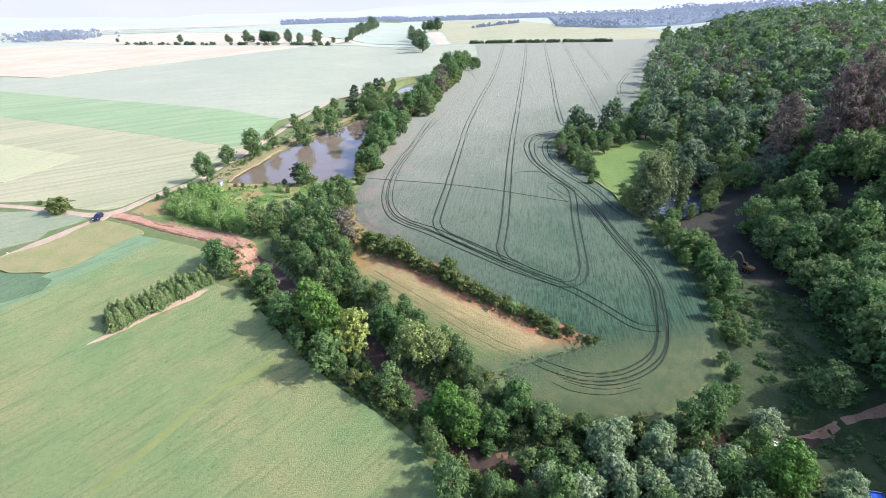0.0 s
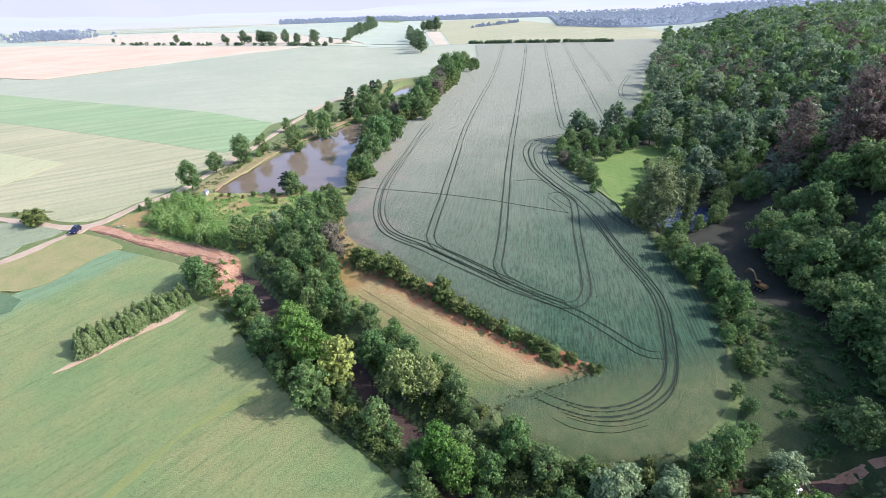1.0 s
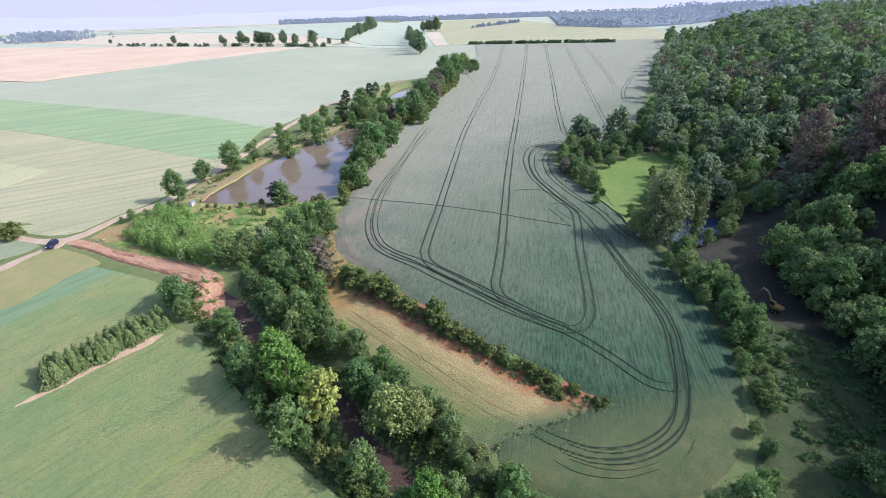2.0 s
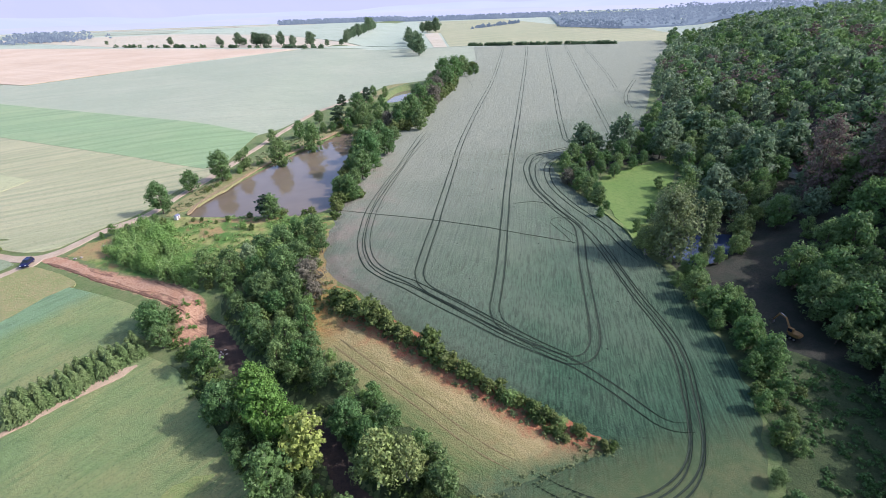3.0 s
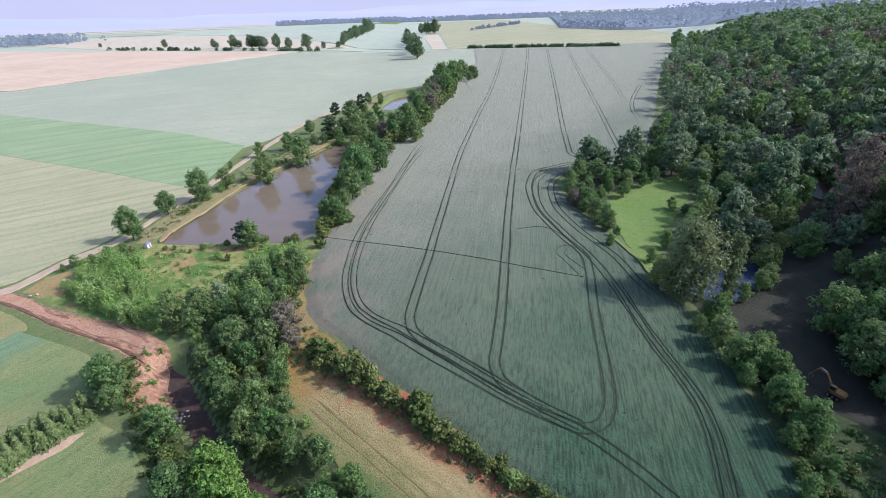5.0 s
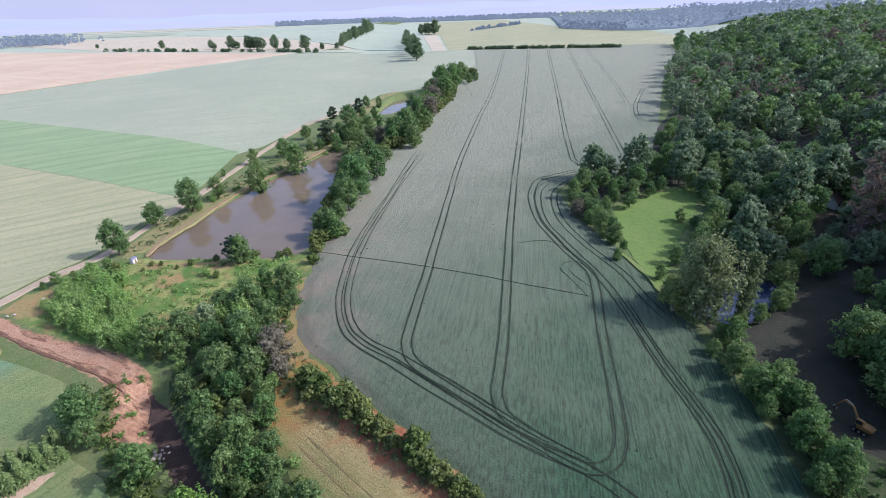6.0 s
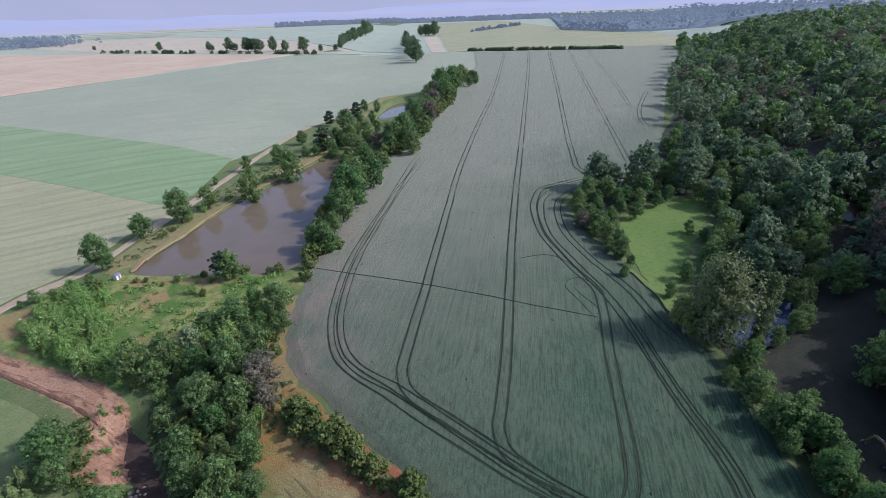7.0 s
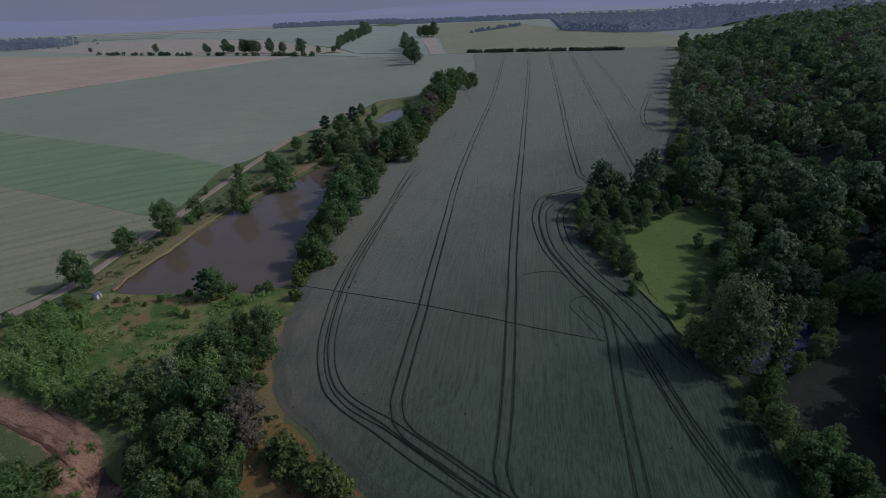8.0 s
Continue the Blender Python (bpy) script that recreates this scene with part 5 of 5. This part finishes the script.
def scatter(count, test, box, gap, seed):
    rng = np.random.default_rng(seed)
    cells, out = {}, []
    for _ in range(count * 40):
        x, y = rng.uniform(box[0], box[1]), rng.uniform(box[2], box[3])
        k = (int(x // gap), int(y // gap))
        if k in cells or not test(x, y):
            continue
        cells[k] = 1
        out.append((x, y))
        if len(out) >= count:
            break
    return out


WOODS = scatter(780, lambda x, y: hillside(x, y) and (x > 165 - 0.25 * abs(y - 170) or y > 270) and x < 0.8 * y + 62 and line_distance(x, y, VALLEY) > 12, (75, 480, 25, 640), 7.8, 5)
for k, mat in enumerate((HILL_HAZED, OAK, HILL_HAZED, ASH)):
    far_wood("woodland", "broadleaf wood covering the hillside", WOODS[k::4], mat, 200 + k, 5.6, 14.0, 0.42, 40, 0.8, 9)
far_wood("dying_woodland", "rust-tinged dying trees on the hillside", scatter(70, lambda x, y: hillside(x, y) and noise.noise((x * 0.02, y * 0.02, 3)) > 0.12, (150, 300, 90, 440), 9.0, 6), RUST, 220, 4.0, 16, 0.42, 40, 0.5, 9)
FAR_BLOCK = np.array([(224, 960), (294, 852), (420, 800), (700, 760), (700, 1500), (330, 1500)])
# glowing sheet added to close the gaps between the hazy far trees
sheet("far_wood_edge", [(224, 960), (294, 852), (420, 800), (700, 760), (900, 1500), (340, 1600)], HAZE_WOOD, 4.0, 40, "glowing haze-coloured sheet under the far wood", "wood", 0)
# far trees glow in haze colours over a weakly lit body
far_wood("far_woodland", "far wood on the horizon, haze in its glow", scatter(900, lambda x, y: inside(x, y, FAR_BLOCK), (220, 700, 770, 1500), 9.0, 7), HAZE_WOOD, 240, 6.5, 14, 0.9, 9, 0.8, 3)
far_wood("far_woodland", "darker edge of the far wood, haze in its glow", [(224 + 70 * u + 3 * grow.normal(), 957 - 104 * u + 3 * grow.normal()) if u < 1 else (294 + 406 * (u - 1), 851 - 90 * (u - 1) + 3 * grow.normal()) for u in grow.uniform(0, 2, 110)], HAZE_EDGE, 250, 5.5, 13, 0.9, 9, 0.8, 3)
far_wood("far_woodland", "long far wood on the ridge, haze in its glow", [(-470 + 830 * u + 5 * grow.normal(), 1720 + 300 * u * (1 - u) - 60 * u + 22 * grow.normal()) for u in grow.uniform(0, 1, 1100)], HAZE_WOOD, 260, 9.0, 13, 1.1, 6, 0.95, 3)
far_wood("far_woodland", "far copse among fields, haze in its glow", [(-700 + 34 * grow.normal(), 1000 + 34 * grow.normal()) for _ in range(120)], HAZE_WOOD, 280, 8, 14, 0.6, 6, 0.9, 3)
# these hedges use the leaves paled for haze
far_wood("field_hedge", "low dark hedge at the far end of the wheat", [(46 + 165 * u, 668 - 38 * u + grow.normal()) for u in grow.uniform(0, 1, 170)], HILL_HAZED, 300, 2.6, 3.8, 0.6, 12)
far_wood("field_hedge", "line of bushes beside the ripe corn", [(-460 + 330 * u, 790 - 126 * u + grow.normal()) for u in grow.uniform(0, 1, 60)], HILL_HAZED, 320, 2.8, 4.0, 0.9, 6)
# far bushes given the same glow for haze
far_wood("field_hedge", "low bushes on a far field edge, haze in their glow", [(66 + 120 * u, 980 + 190 * u + 4 * grow.normal()) for u in grow.uniform(0, 1, 42)], HAZE_EDGE, 340, 4.0, 6, 0.8, 12)
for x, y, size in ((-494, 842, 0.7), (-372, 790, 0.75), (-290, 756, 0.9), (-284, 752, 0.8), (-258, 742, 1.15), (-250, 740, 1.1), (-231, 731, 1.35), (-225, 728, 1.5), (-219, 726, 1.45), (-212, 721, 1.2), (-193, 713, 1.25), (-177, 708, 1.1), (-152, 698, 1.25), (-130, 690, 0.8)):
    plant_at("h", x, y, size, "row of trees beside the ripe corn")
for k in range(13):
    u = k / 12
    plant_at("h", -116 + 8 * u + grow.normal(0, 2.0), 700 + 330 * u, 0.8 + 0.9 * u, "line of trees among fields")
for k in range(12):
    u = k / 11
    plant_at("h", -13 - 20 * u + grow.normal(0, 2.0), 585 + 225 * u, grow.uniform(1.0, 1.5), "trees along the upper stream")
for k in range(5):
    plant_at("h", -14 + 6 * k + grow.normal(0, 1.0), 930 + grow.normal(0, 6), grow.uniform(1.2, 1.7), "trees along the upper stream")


# rank weeds and brambles, uncountable
def within(ring, count, seed, gap, away=0.0):
    low, high = ring.min(0), ring.max(0)
    return scatter(count, lambda x, y: inside(x, y, ring) and (not away or line_distance(x, y, CREEK_LINE) > away), (low[0], high[0], low[1], high[1]), gap, seed)


SLOPE = np.array([(-84, 158), (-76, 164.5), (-46, 165), (-28, 164), (-26, 152), (-34, 146), (-46, 136), (-54, 126), (-60, 130), (-72, 135), (-86, 142), (-88, 152)])
far_wood("weeds", "lush green nettles and weeds on the dam's slope", within(SLOPE, 26, 21, 1.8), SHRUB, 400, 1.3, 0.35, 0.15, 20, 0.7, 4, "weeds")
far_wood("weeds", "pale fresh weeds on the dam's slope", within(SLOPE, 120, 22, 1.8), FRESH, 420, 1.4, 0.35, 0.15, 20, 0.7, 4, "weeds")
BANKS = np.array([(-60, 118), (-52, 122), (-44, 118), (-36, 110), (-30, 104), (-18, 92), (-4, 80), (6, 70), (12, 62), (46, 60), (54, 46), (8, 44), (-2, 56), (-13, 66), (-30, 80), (-42, 94), (-50, 104)])
far_wood("weeds", "dark undergrowth on the creek's banks", [p for p in within(BANKS, 520, 23, 1.6, 3.0) if not inside(*p, CLAYSIDE)], SHRUB, 440, 1.0, 1.2, 0.18, 18, 0.7, 4, "weeds")
far_wood("weeds", "scattered fresh weeds on the clay", within(CLAYSIDE, 16, 24, 1.6, 3.0), FRESH, 460, 0.7, 0.6, 0.14, 22, 0.7, 4, "weeds")
CLAY_PATH = np.array([(39.0, 57.0), (54.0, 57.8), (64.0, 59.4), (84.0, 63.0)])
WEST_BANK = np.array([(-82, 170), (-77, 170), (-72, 205), (-66, 226), (-57, 250), (-47, 272), (-52, 284), (-66, 262), (-74, 232), (-80, 195)])
far_wood("weeds", "dry olive weeds on the pond's western bank", within(WEST_BANK, 150, 27, 1.8), OLIVE, 520, 0.9, 0.6, 0.16, 18, 0.7, 4, "weeds")
TIP = [(9.5 + 22 * u + 0.9 * grow.normal(), 72.8 + 8.2 * u + 0.8 * grow.normal()) for u in grow.uniform(0, 1, 60)]
far_wood("weeds", "olive weeds between the wheat and the dry grass", TIP, OLIVE, 540, 0.6, 0.4, 0.12, 18, 0.7, 4, "weeds")
FLAT = np.array([(58, 64), (62, 92), (66, 108), (76, 98), (84, 92), (86, 60), (74, 50), (60, 50)])
far_wood("weeds", "rank shaded grass and nettles under the hill", [p for p in within(FLAT, 230, 25, 1.8) if line_distance(p[0], p[1], CLAY_PATH) > 3], OAK, 480, 1.1, 0.9, 0.17, 20, 0.7, 4, "weeds")
MARGIN = np.array([(-23, 127), (-20, 122), (-14, 115), (-2, 105), (8, 97), (22, 86.5), (32, 81.5), (30, 79), (20, 83), (6, 94), (-6, 104), (-18, 112), (-26, 116)])
far_wood("weeds", "yellow-green tall weeds at the hedge's foot", within(MARGIN, 150, 26, 1.2), OLIVE, 500, 0.6, 0.7, 0.13, 18, 0.7, 4, "weeds")


# ---- things ----
def box(bm, size, at, bevel=0.0, turn=None):
    """A block with softened edges."""
    made = bmesh.ops.create_cube(bm, size=1.0)["verts"]
    bmesh.ops.scale(bm, vec=size, verts=made)
    if bevel:
        edges = list({e for v in made for e in v.link_edges})
        made = list({v for f in bmesh.ops.bevel(bm, geom=edges, offset=bevel, segments=2, affect="EDGES")["faces"] for v in f.verts} | {v for v in made if v.is_valid})
    if turn is not None:
        bmesh.ops.rotate(bm, cent=(0, 0, 0), matrix=turn.to_3x3(), verts=made)
    bmesh.ops.translate(bm, vec=at, verts=made)


def block(name, parent, mat, size, at, bevel=0.02, label="", turn=None):
    bm = bmesh.new()
    box(bm, size, at, bevel, turn)
    return part(name, bm_mesh(name, bm, mat), parent, label)


def wheel_mesh(name, mat, radius, width):
    bm = bmesh.new()
    bmesh.ops.create_cone(bm, cap_ends=True, segments=20, radius1=radius, radius2=radius, depth=width, matrix=pose(0, 0, 0, 90))
    bmesh.ops.bevel(bm, geom=[e for e in bm.edges if len(e.link_faces) == 2 and e.calc_face_angle(0) > 1], offset=width * 0.18, segments=2, affect="EDGES")
    return bm_mesh(name, bm, mat)


NAVY = plain("navy car paint", (0.018, 0.022, 0.07), 0.25, 0.3, 0.1)
GLASS = plain("dark car glass", (0.02, 0.025, 0.03), 0.08, 0.0, 0.1)
RUBBER = plain("black rubber", (0.02, 0.02, 0.02), 0.8)
STEEL = plain("grey steel", (0.42, 0.42, 0.43), 0.4, 0.8)
LENS = plain("clear lamp glass", (0.75, 0.75, 0.72), 0.15)
REDLENS = plain("red lamp glass", (0.35, 0.02, 0.02), 0.2)
WHITEWASH = plain("whitewashed render", (0.72, 0.70, 0.66), 0.85, 0, 0.2)
SLATE = plain("blue-grey sheet roof", (0.16, 0.17, 0.24), 0.5, 0, 0.3)
WOOD = plain("weathered boards", (0.22, 0.16, 0.10), 0.8, 0, 0.4, 4)
OCHRE = plain("ochre machine paint", (0.24, 0.145, 0.05), 0.5, 0, 0.35)
TILE = plain("brown-red roof tiles", (0.12, 0.065, 0.055), 0.8, 0, 0.4, 3)
STONE = plain("pale limestone", (0.40, 0.35, 0.30), 0.85, 0, 0.35, 2.5)
BLUE = plain("blue pool liner", (0.02, 0.10, 0.42), 0.3, 0, 0.1)
PLASTIC = plain("white plastic", (0.78, 0.78, 0.76), 0.5, 0, 0.1)


def car():
    base = tagged(new("car"), "dark navy estate car parked on the dirt road", "car")
    bm = bmesh.new()
    outline = [(-2.1, 0.35), (-2.15, 0.75), (-2.0, 0.98), (-1.0, 1.0), (0.9, 0.98), (1.95, 0.82), (2.12, 0.6), (2.08, 0.32)]
    for side in (-0.86, 0.86):
        bm.faces.new([bm.verts.new((x, side, z)) for x, z in outline])
    bm.verts.ensure_lookup_table()
    n = len(outline)
    for k in range(n):
        bm.faces.new([bm.verts[k], bm.verts[(k + 1) % n], bm.verts[n + (k + 1) % n], bm.verts[n + k]])
    bmesh.ops.bevel(bm, geom=bm.edges[:], offset=0.06, segments=2, affect="EDGES")
    part("body", bm_mesh("body", bm, NAVY), base)
    bm = bmesh.new()
    low = [bm.verts.new(v) for v in ((-2.0, -0.8, 0.98), (1.0, -0.8, 0.98), (1.0, 0.8, 0.98), (-2.0, 0.8, 0.98))]
    top = [bm.verts.new(v) for v in ((-1.75, -0.64, 1.45), (0.15, -0.64, 1.45), (0.15, 0.64, 1.45), (-1.75, 0.64, 1.45))]
    for k in range(4):
        bm.faces.new([low[k], low[(k + 1) % 4], top[(k + 1) % 4], top[k]])
    bm.faces.new(top)
    part("windows", bm_mesh("windows", bm, GLASS), base, "dark tinted windows")
    block("roof", base, NAVY, (1.95, 1.26, 0.06), (-0.8, 0, 1.47), 0.025)
    tyre, rim = wheel_mesh("tyre", RUBBER, 0.32, 0.21), wheel_mesh("rim", STEEL, 0.2, 0.23)
    for x in (-1.35, 1.35):
        for y in (-0.8, 0.8):
            w = new("wheel")
            w.parent, w.location = base, (x, y, 0.32)
            part("tyre", tyre, w)
            part("rim", rim, w, "grey alloy rim")
    for y in (-0.62, 0.62):
        block("headlight", base, LENS, (0.12, 0.36, 0.16), (2.04, y, 0.7), 0.03, "clear headlight")
        block("tail_light", base, REDLENS, (0.08, 0.2, 0.3), (-2.1, y, 0.8), 0.02, "red tail light")
        block("mirror", base, NAVY, (0.12, 0.2, 0.13), (0.75, y * 1.55, 1.02), 0.03)
    block("bumper", base, RUBBER, (0.14, 1.6, 0.2), (2.08, 0, 0.42), 0.05)
    block("bumper", base, RUBBER, (0.14, 1.6, 0.2), (-2.12, 0, 0.42), 0.05)
    base.matrix_basis = pose(-103.4, 139.4, float(terrain(-103.4, 139.4)) + 0.28, 0, 0, -78)


def pump_house():
    base = tagged(new("pump_house"), "tiny whitewashed sluice hut with a blue-grey roof on the dam", "hut")
    block("wall", base, WHITEWASH, (1.5, 1.9, 1.7), (0, 0, 0.85), 0.02)
    for s in (-1, 1):
        block("roof", base, SLATE, (1.1, 2.3, 0.07), (0.46 * s, 0, 1.95), 0.02, "blue-grey sheet roof", pose(0, 0, 0, 0, 32 * s))
    for y in (-0.94, 0.94):
        bm = bmesh.new()
        bm.faces.new([bm.verts.new(v) for v in ((-0.74, y, 1.69), (0.74, y, 1.69), (0, y, 2.15))])
        bmesh.ops.solidify(bm, geom=bm.faces[:], thickness=0.06)
        part("gable", bm_mesh("gable", bm, WHITEWASH), base)
    door = block("door", base, WOOD, (0.06, 0.75, 1.4), (0.77, 0.2, 0.72), 0.01, "weathered board door")
    block("handle", door, STEEL, (0.05, 0.03, 0.12), (0.82, 0.48, 0.75), 0.01)
    base.matrix_basis = pose(-75.8, 164.4, float(terrain(-75.8, 164.4)) + 0.1, 0, 0, -12) @ Matrix.Scale(0.72, 4)


def excavator():
    base = tagged(new("excavator"), "ochre tracked excavator with raised boom on shaded ground", "excavator")
    for y in (-0.95, 0.95):
        bm = bmesh.new()
        box(bm, (3.0, 0.5, 0.75), (0, y, 0.4), 0.3)
        t = part("crawler", bm_mesh("crawler", bm, RUBBER), base, "black crawler track")
        for k in range(-1, 2):
            bm = bmesh.new()
            bmesh.ops.create_cone(bm, cap_ends=True, segments=14, radius1=0.24, radius2=0.24, depth=0.54, matrix=pose(0.9 * k, y, 0.4, 90))
            part("roller", bm_mesh("roller", bm, STEEL), t)
    block("turntable", base, RUBBER, (1.2, 1.2, 0.25), (0, 0, 0.85), 0.1)
    block("engine_housing", base, OCHRE, (2.3, 2.1, 0.85), (-0.35, 0, 1.4), 0.12)
    block("counterweight", base, OCHRE, (0.5, 2.0, 0.8), (-1.6, 0, 1.4), 0.2)
    cab = block("cab", base, OCHRE, (1.3, 0.85, 1.35), (0.55, 0.6, 2.2), 0.1)
    for size, at in (((0.04, 0.7, 0.9), (1.2, 0.6, 2.35)), ((1.0, 0.04, 0.8), (0.55, 1.03, 2.4)), ((1.0, 0.04, 0.8), (0.55, 0.17, 2.4))):
        block("pane", cab, GLASS, size, at, 0.01, "dark cab window")
    for name, a, b, r in (("boom", (0.9, -0.3, 1.5), (2.6, -0.3, 4.3), 0.3), ("boom", (2.6, -0.3, 4.3), (4.3, -0.3, 4.6), 0.26), ("arm", (4.2, -0.3, 4.7), (5.3, -0.3, 2.4), 0.22)):
        bm = bmesh.new()
        limb(bm, a, b, r, r * 0.75, 4)
        part(name, bm_mesh(name, bm, OCHRE), base)
    for a, b in (((1.2, -0.3, 1.4), (2.2, -0.3, 3.4)), ((2.8, -0.3, 4.6), (4.1, -0.3, 5.0))):
        bm = bmesh.new()
        limb(bm, a, b, 0.08, 0.06, 8)
        part("ram", bm_mesh("ram", bm, STEEL), base, "steel hydraulic ram")
    bm = bmesh.new()
    ring = [(5.3, 2.5), (5.75, 2.2), (5.7, 1.7), (5.2, 1.45), (4.9, 1.7), (5.1, 2.1)]
    for y in (-0.75, 0.15):
        bm.faces.new([bm.verts.new((x, y, z)) for x, z in ring])
    bm.verts.ensure_lookup_table()
    for k in range(5):
        bm.faces.new([bm.verts[k], bm.verts[k + 1], bm.verts[7 + k], bm.verts[6 + k]])
    bmesh.ops.solidify(bm, geom=bm.faces[:], thickness=0.05)
    part("bucket", bm_mesh("bucket", bm, STEEL), base, "worn steel bucket")
    base.matrix_basis = pose(76.5, 107.0, float(dug(76.5, 107.0)) + 0.1, 0, 0, 118) @ Matrix.Scale(0.85, 4)


def cottage():
    base = tagged(new("cottage"), "small cottage with a steep brown-red roof among trees", "house")
    wall = block("wall", base, WHITEWASH, (9, 6, 3.0), (0, 0, 1.5), 0.03)
    for s in (-1, 1):
        block("roof", base, TILE, (10, 4.9, 0.16), (0, 1.75 * s, 4.5), 0.03, "brown-red tiled roof", pose(0, 0, 0, -45 * s))
    for x in (-4.45, 4.45):
        bm = bmesh.new()
        bm.faces.new([bm.verts.new(v) for v in ((x, -2.95, 2.98), (x, 2.95, 2.98), (x, 0, 6.0))])
        bmesh.ops.solidify(bm, geom=bm.faces[:], thickness=0.12)
        part("gable", bm_mesh("gable", bm, WHITEWASH), base)
    block("chimney", base, STONE, (0.6, 0.6, 1.6), (1.6, 0.6, 6.1), 0.03)
    for x in (-2.6, 0.2, 2.8):
        window = block("window", base, WOOD, (1.0, 0.12, 1.2), (x, -3.0, 1.7), 0.02, "dark wooden window")
        block("pane", window, GLASS, (0.8, 0.04, 1.0), (x, -3.07, 1.7), 0.01)
    base.matrix_basis = pose(131, 191, float(terrain(131, 191)) - 0.3, 0, 0, 25) @ Matrix.Scale(0.85, 4)


def pool():
    base = tagged(new("swimming_pool"), "blue above-ground garden pool with a steel frame", "pool")
    for size, at in (((4.4, 0.06, 1.0), (0, -1.3, 0.5)), ((4.4, 0.06, 1.0), (0, 1.3, 0.5)), ((0.06, 2.6, 1.0), (-2.2, 0, 0.5)), ((0.06, 2.6, 1.0), (2.2, 0, 0.5))):
        block("side", base, BLUE, size, at, 0.01)
    for x in (-2.2, -0.75, 0.75, 2.2):
        for y in (-1.36, 1.36):
            bm = bmesh.new()
            limb(bm, (x, y, 0), (x, y, 1.05), 0.04, 0.04, 8)
            part("post", bm_mesh("post", bm, STEEL), base)
    for y in (-1.33, 1.33):
        block("rail", base, STEEL, (4.5, 0.1, 0.08), (0, y, 1.04), 0.03)
    block("water_surface", base, BLUE, (4.34, 2.54, 0.05), (0, 0, 0.8), 0.0, "clear blue water")
    base.matrix_basis = pose(59.2, 45.6, float(dug(59.2, 45.6)) + 0.05, 0, 0, -14)


def tarpaulin():
    n = 15
    u = np.linspace(-1, 1, n)
    xx, yy = np.meshgrid(u * 1.3, u * 0.9)
    zz = 0.55 * np.exp(-(xx ** 2 + yy ** 2) * 0.9) + 0.08 * np.sin(xx * 5 + yy * 3) * np.cos(yy * 6) + 0.1
    me = mesh_of("tarpaulin", np.stack([xx, yy, zz], -1).reshape(-1, 3), grid_faces(n, n), PLASTIC, False)
    ob = tagged(new("tarpaulin"), "crumpled white tarpaulin over a small heap by the path", "tarpaulin")
    part("sheet", me, ob)
    ob.matrix_basis = pose(53.2, 57.6, float(dug(53.2, 57.6)) + 0.15, 0, 0, 30)


def crate():
    base = tagged(new("plastic_crate"), "open white plastic crate beside the pool", "crate")
    for size, at in (((0.9, 0.06, 0.4), (0, -0.42, 0.2)), ((0.9, 0.06, 0.4), (0, 0.42, 0.2)), ((0.06, 0.78, 0.4), (-0.42, 0, 0.2)), ((0.06, 0.78, 0.4), (0.42, 0, 0.2))):
        block("side", base, PLASTIC, size, at, 0.01)
    block("bottom", base, RUBBER, (0.8, 0.78, 0.05), (0, 0, 0.05), 0.0, "dark inside")
    base.matrix_basis = pose(55.9, 46.6, float(dug(55.9, 46.6)) + 0.08, 0, 0, 20)


def boulder(seed, size):
    rng = np.random.default_rng(seed)
    bm = bmesh.new()
    bmesh.ops.create_icosphere(bm, subdivisions=2, radius=1)
    for v in bm.verts:
        v.co *= 0.85 + 0.3 * noise.noise(v.co * 1.3 + Vector((seed, 0, 0)))
    bmesh.ops.scale(bm, vec=Vector((1, rng.uniform(0.6, 0.9), rng.uniform(0.5, 0.75))) * size, verts=bm.verts)
    return tagged(new("boulder", bm_mesh("boulder", bm, STONE)), "pale block of quarried stone on the creek bank", "stone", "pile of stones")


car()
pump_house()
excavator()
cottage()
pool()
tarpaulin()
crate()
for k in range(13):
    a, d = k * 2.4, 0.32 * k ** 0.75
    x, y = -41.8 + d * math.cos(a) * 0.8, 106.2 + d * math.sin(a) * 0.9
    s = 0.28 + 0.22 * ((k * 7) % 5) / 5
    boulder(k, s).matrix_basis = pose(x, y, float(dug(x, y)) + 0.3 * s + 0.06, 0, 0, k * 50)
for k, (x, y, s) in enumerate(((-92.5, 141.6, 0.5), (-91.2, 142.2, 0.4), (-88.6, 148, 0.5), (-118, 121.5, 0.4), (88, 103, 0.6), (93, 101, 0.5))):
    boulder(20 + k, s).matrix_basis = pose(x, y, float(dug(x, y)) + 0.25, 0, 0, k * 37)
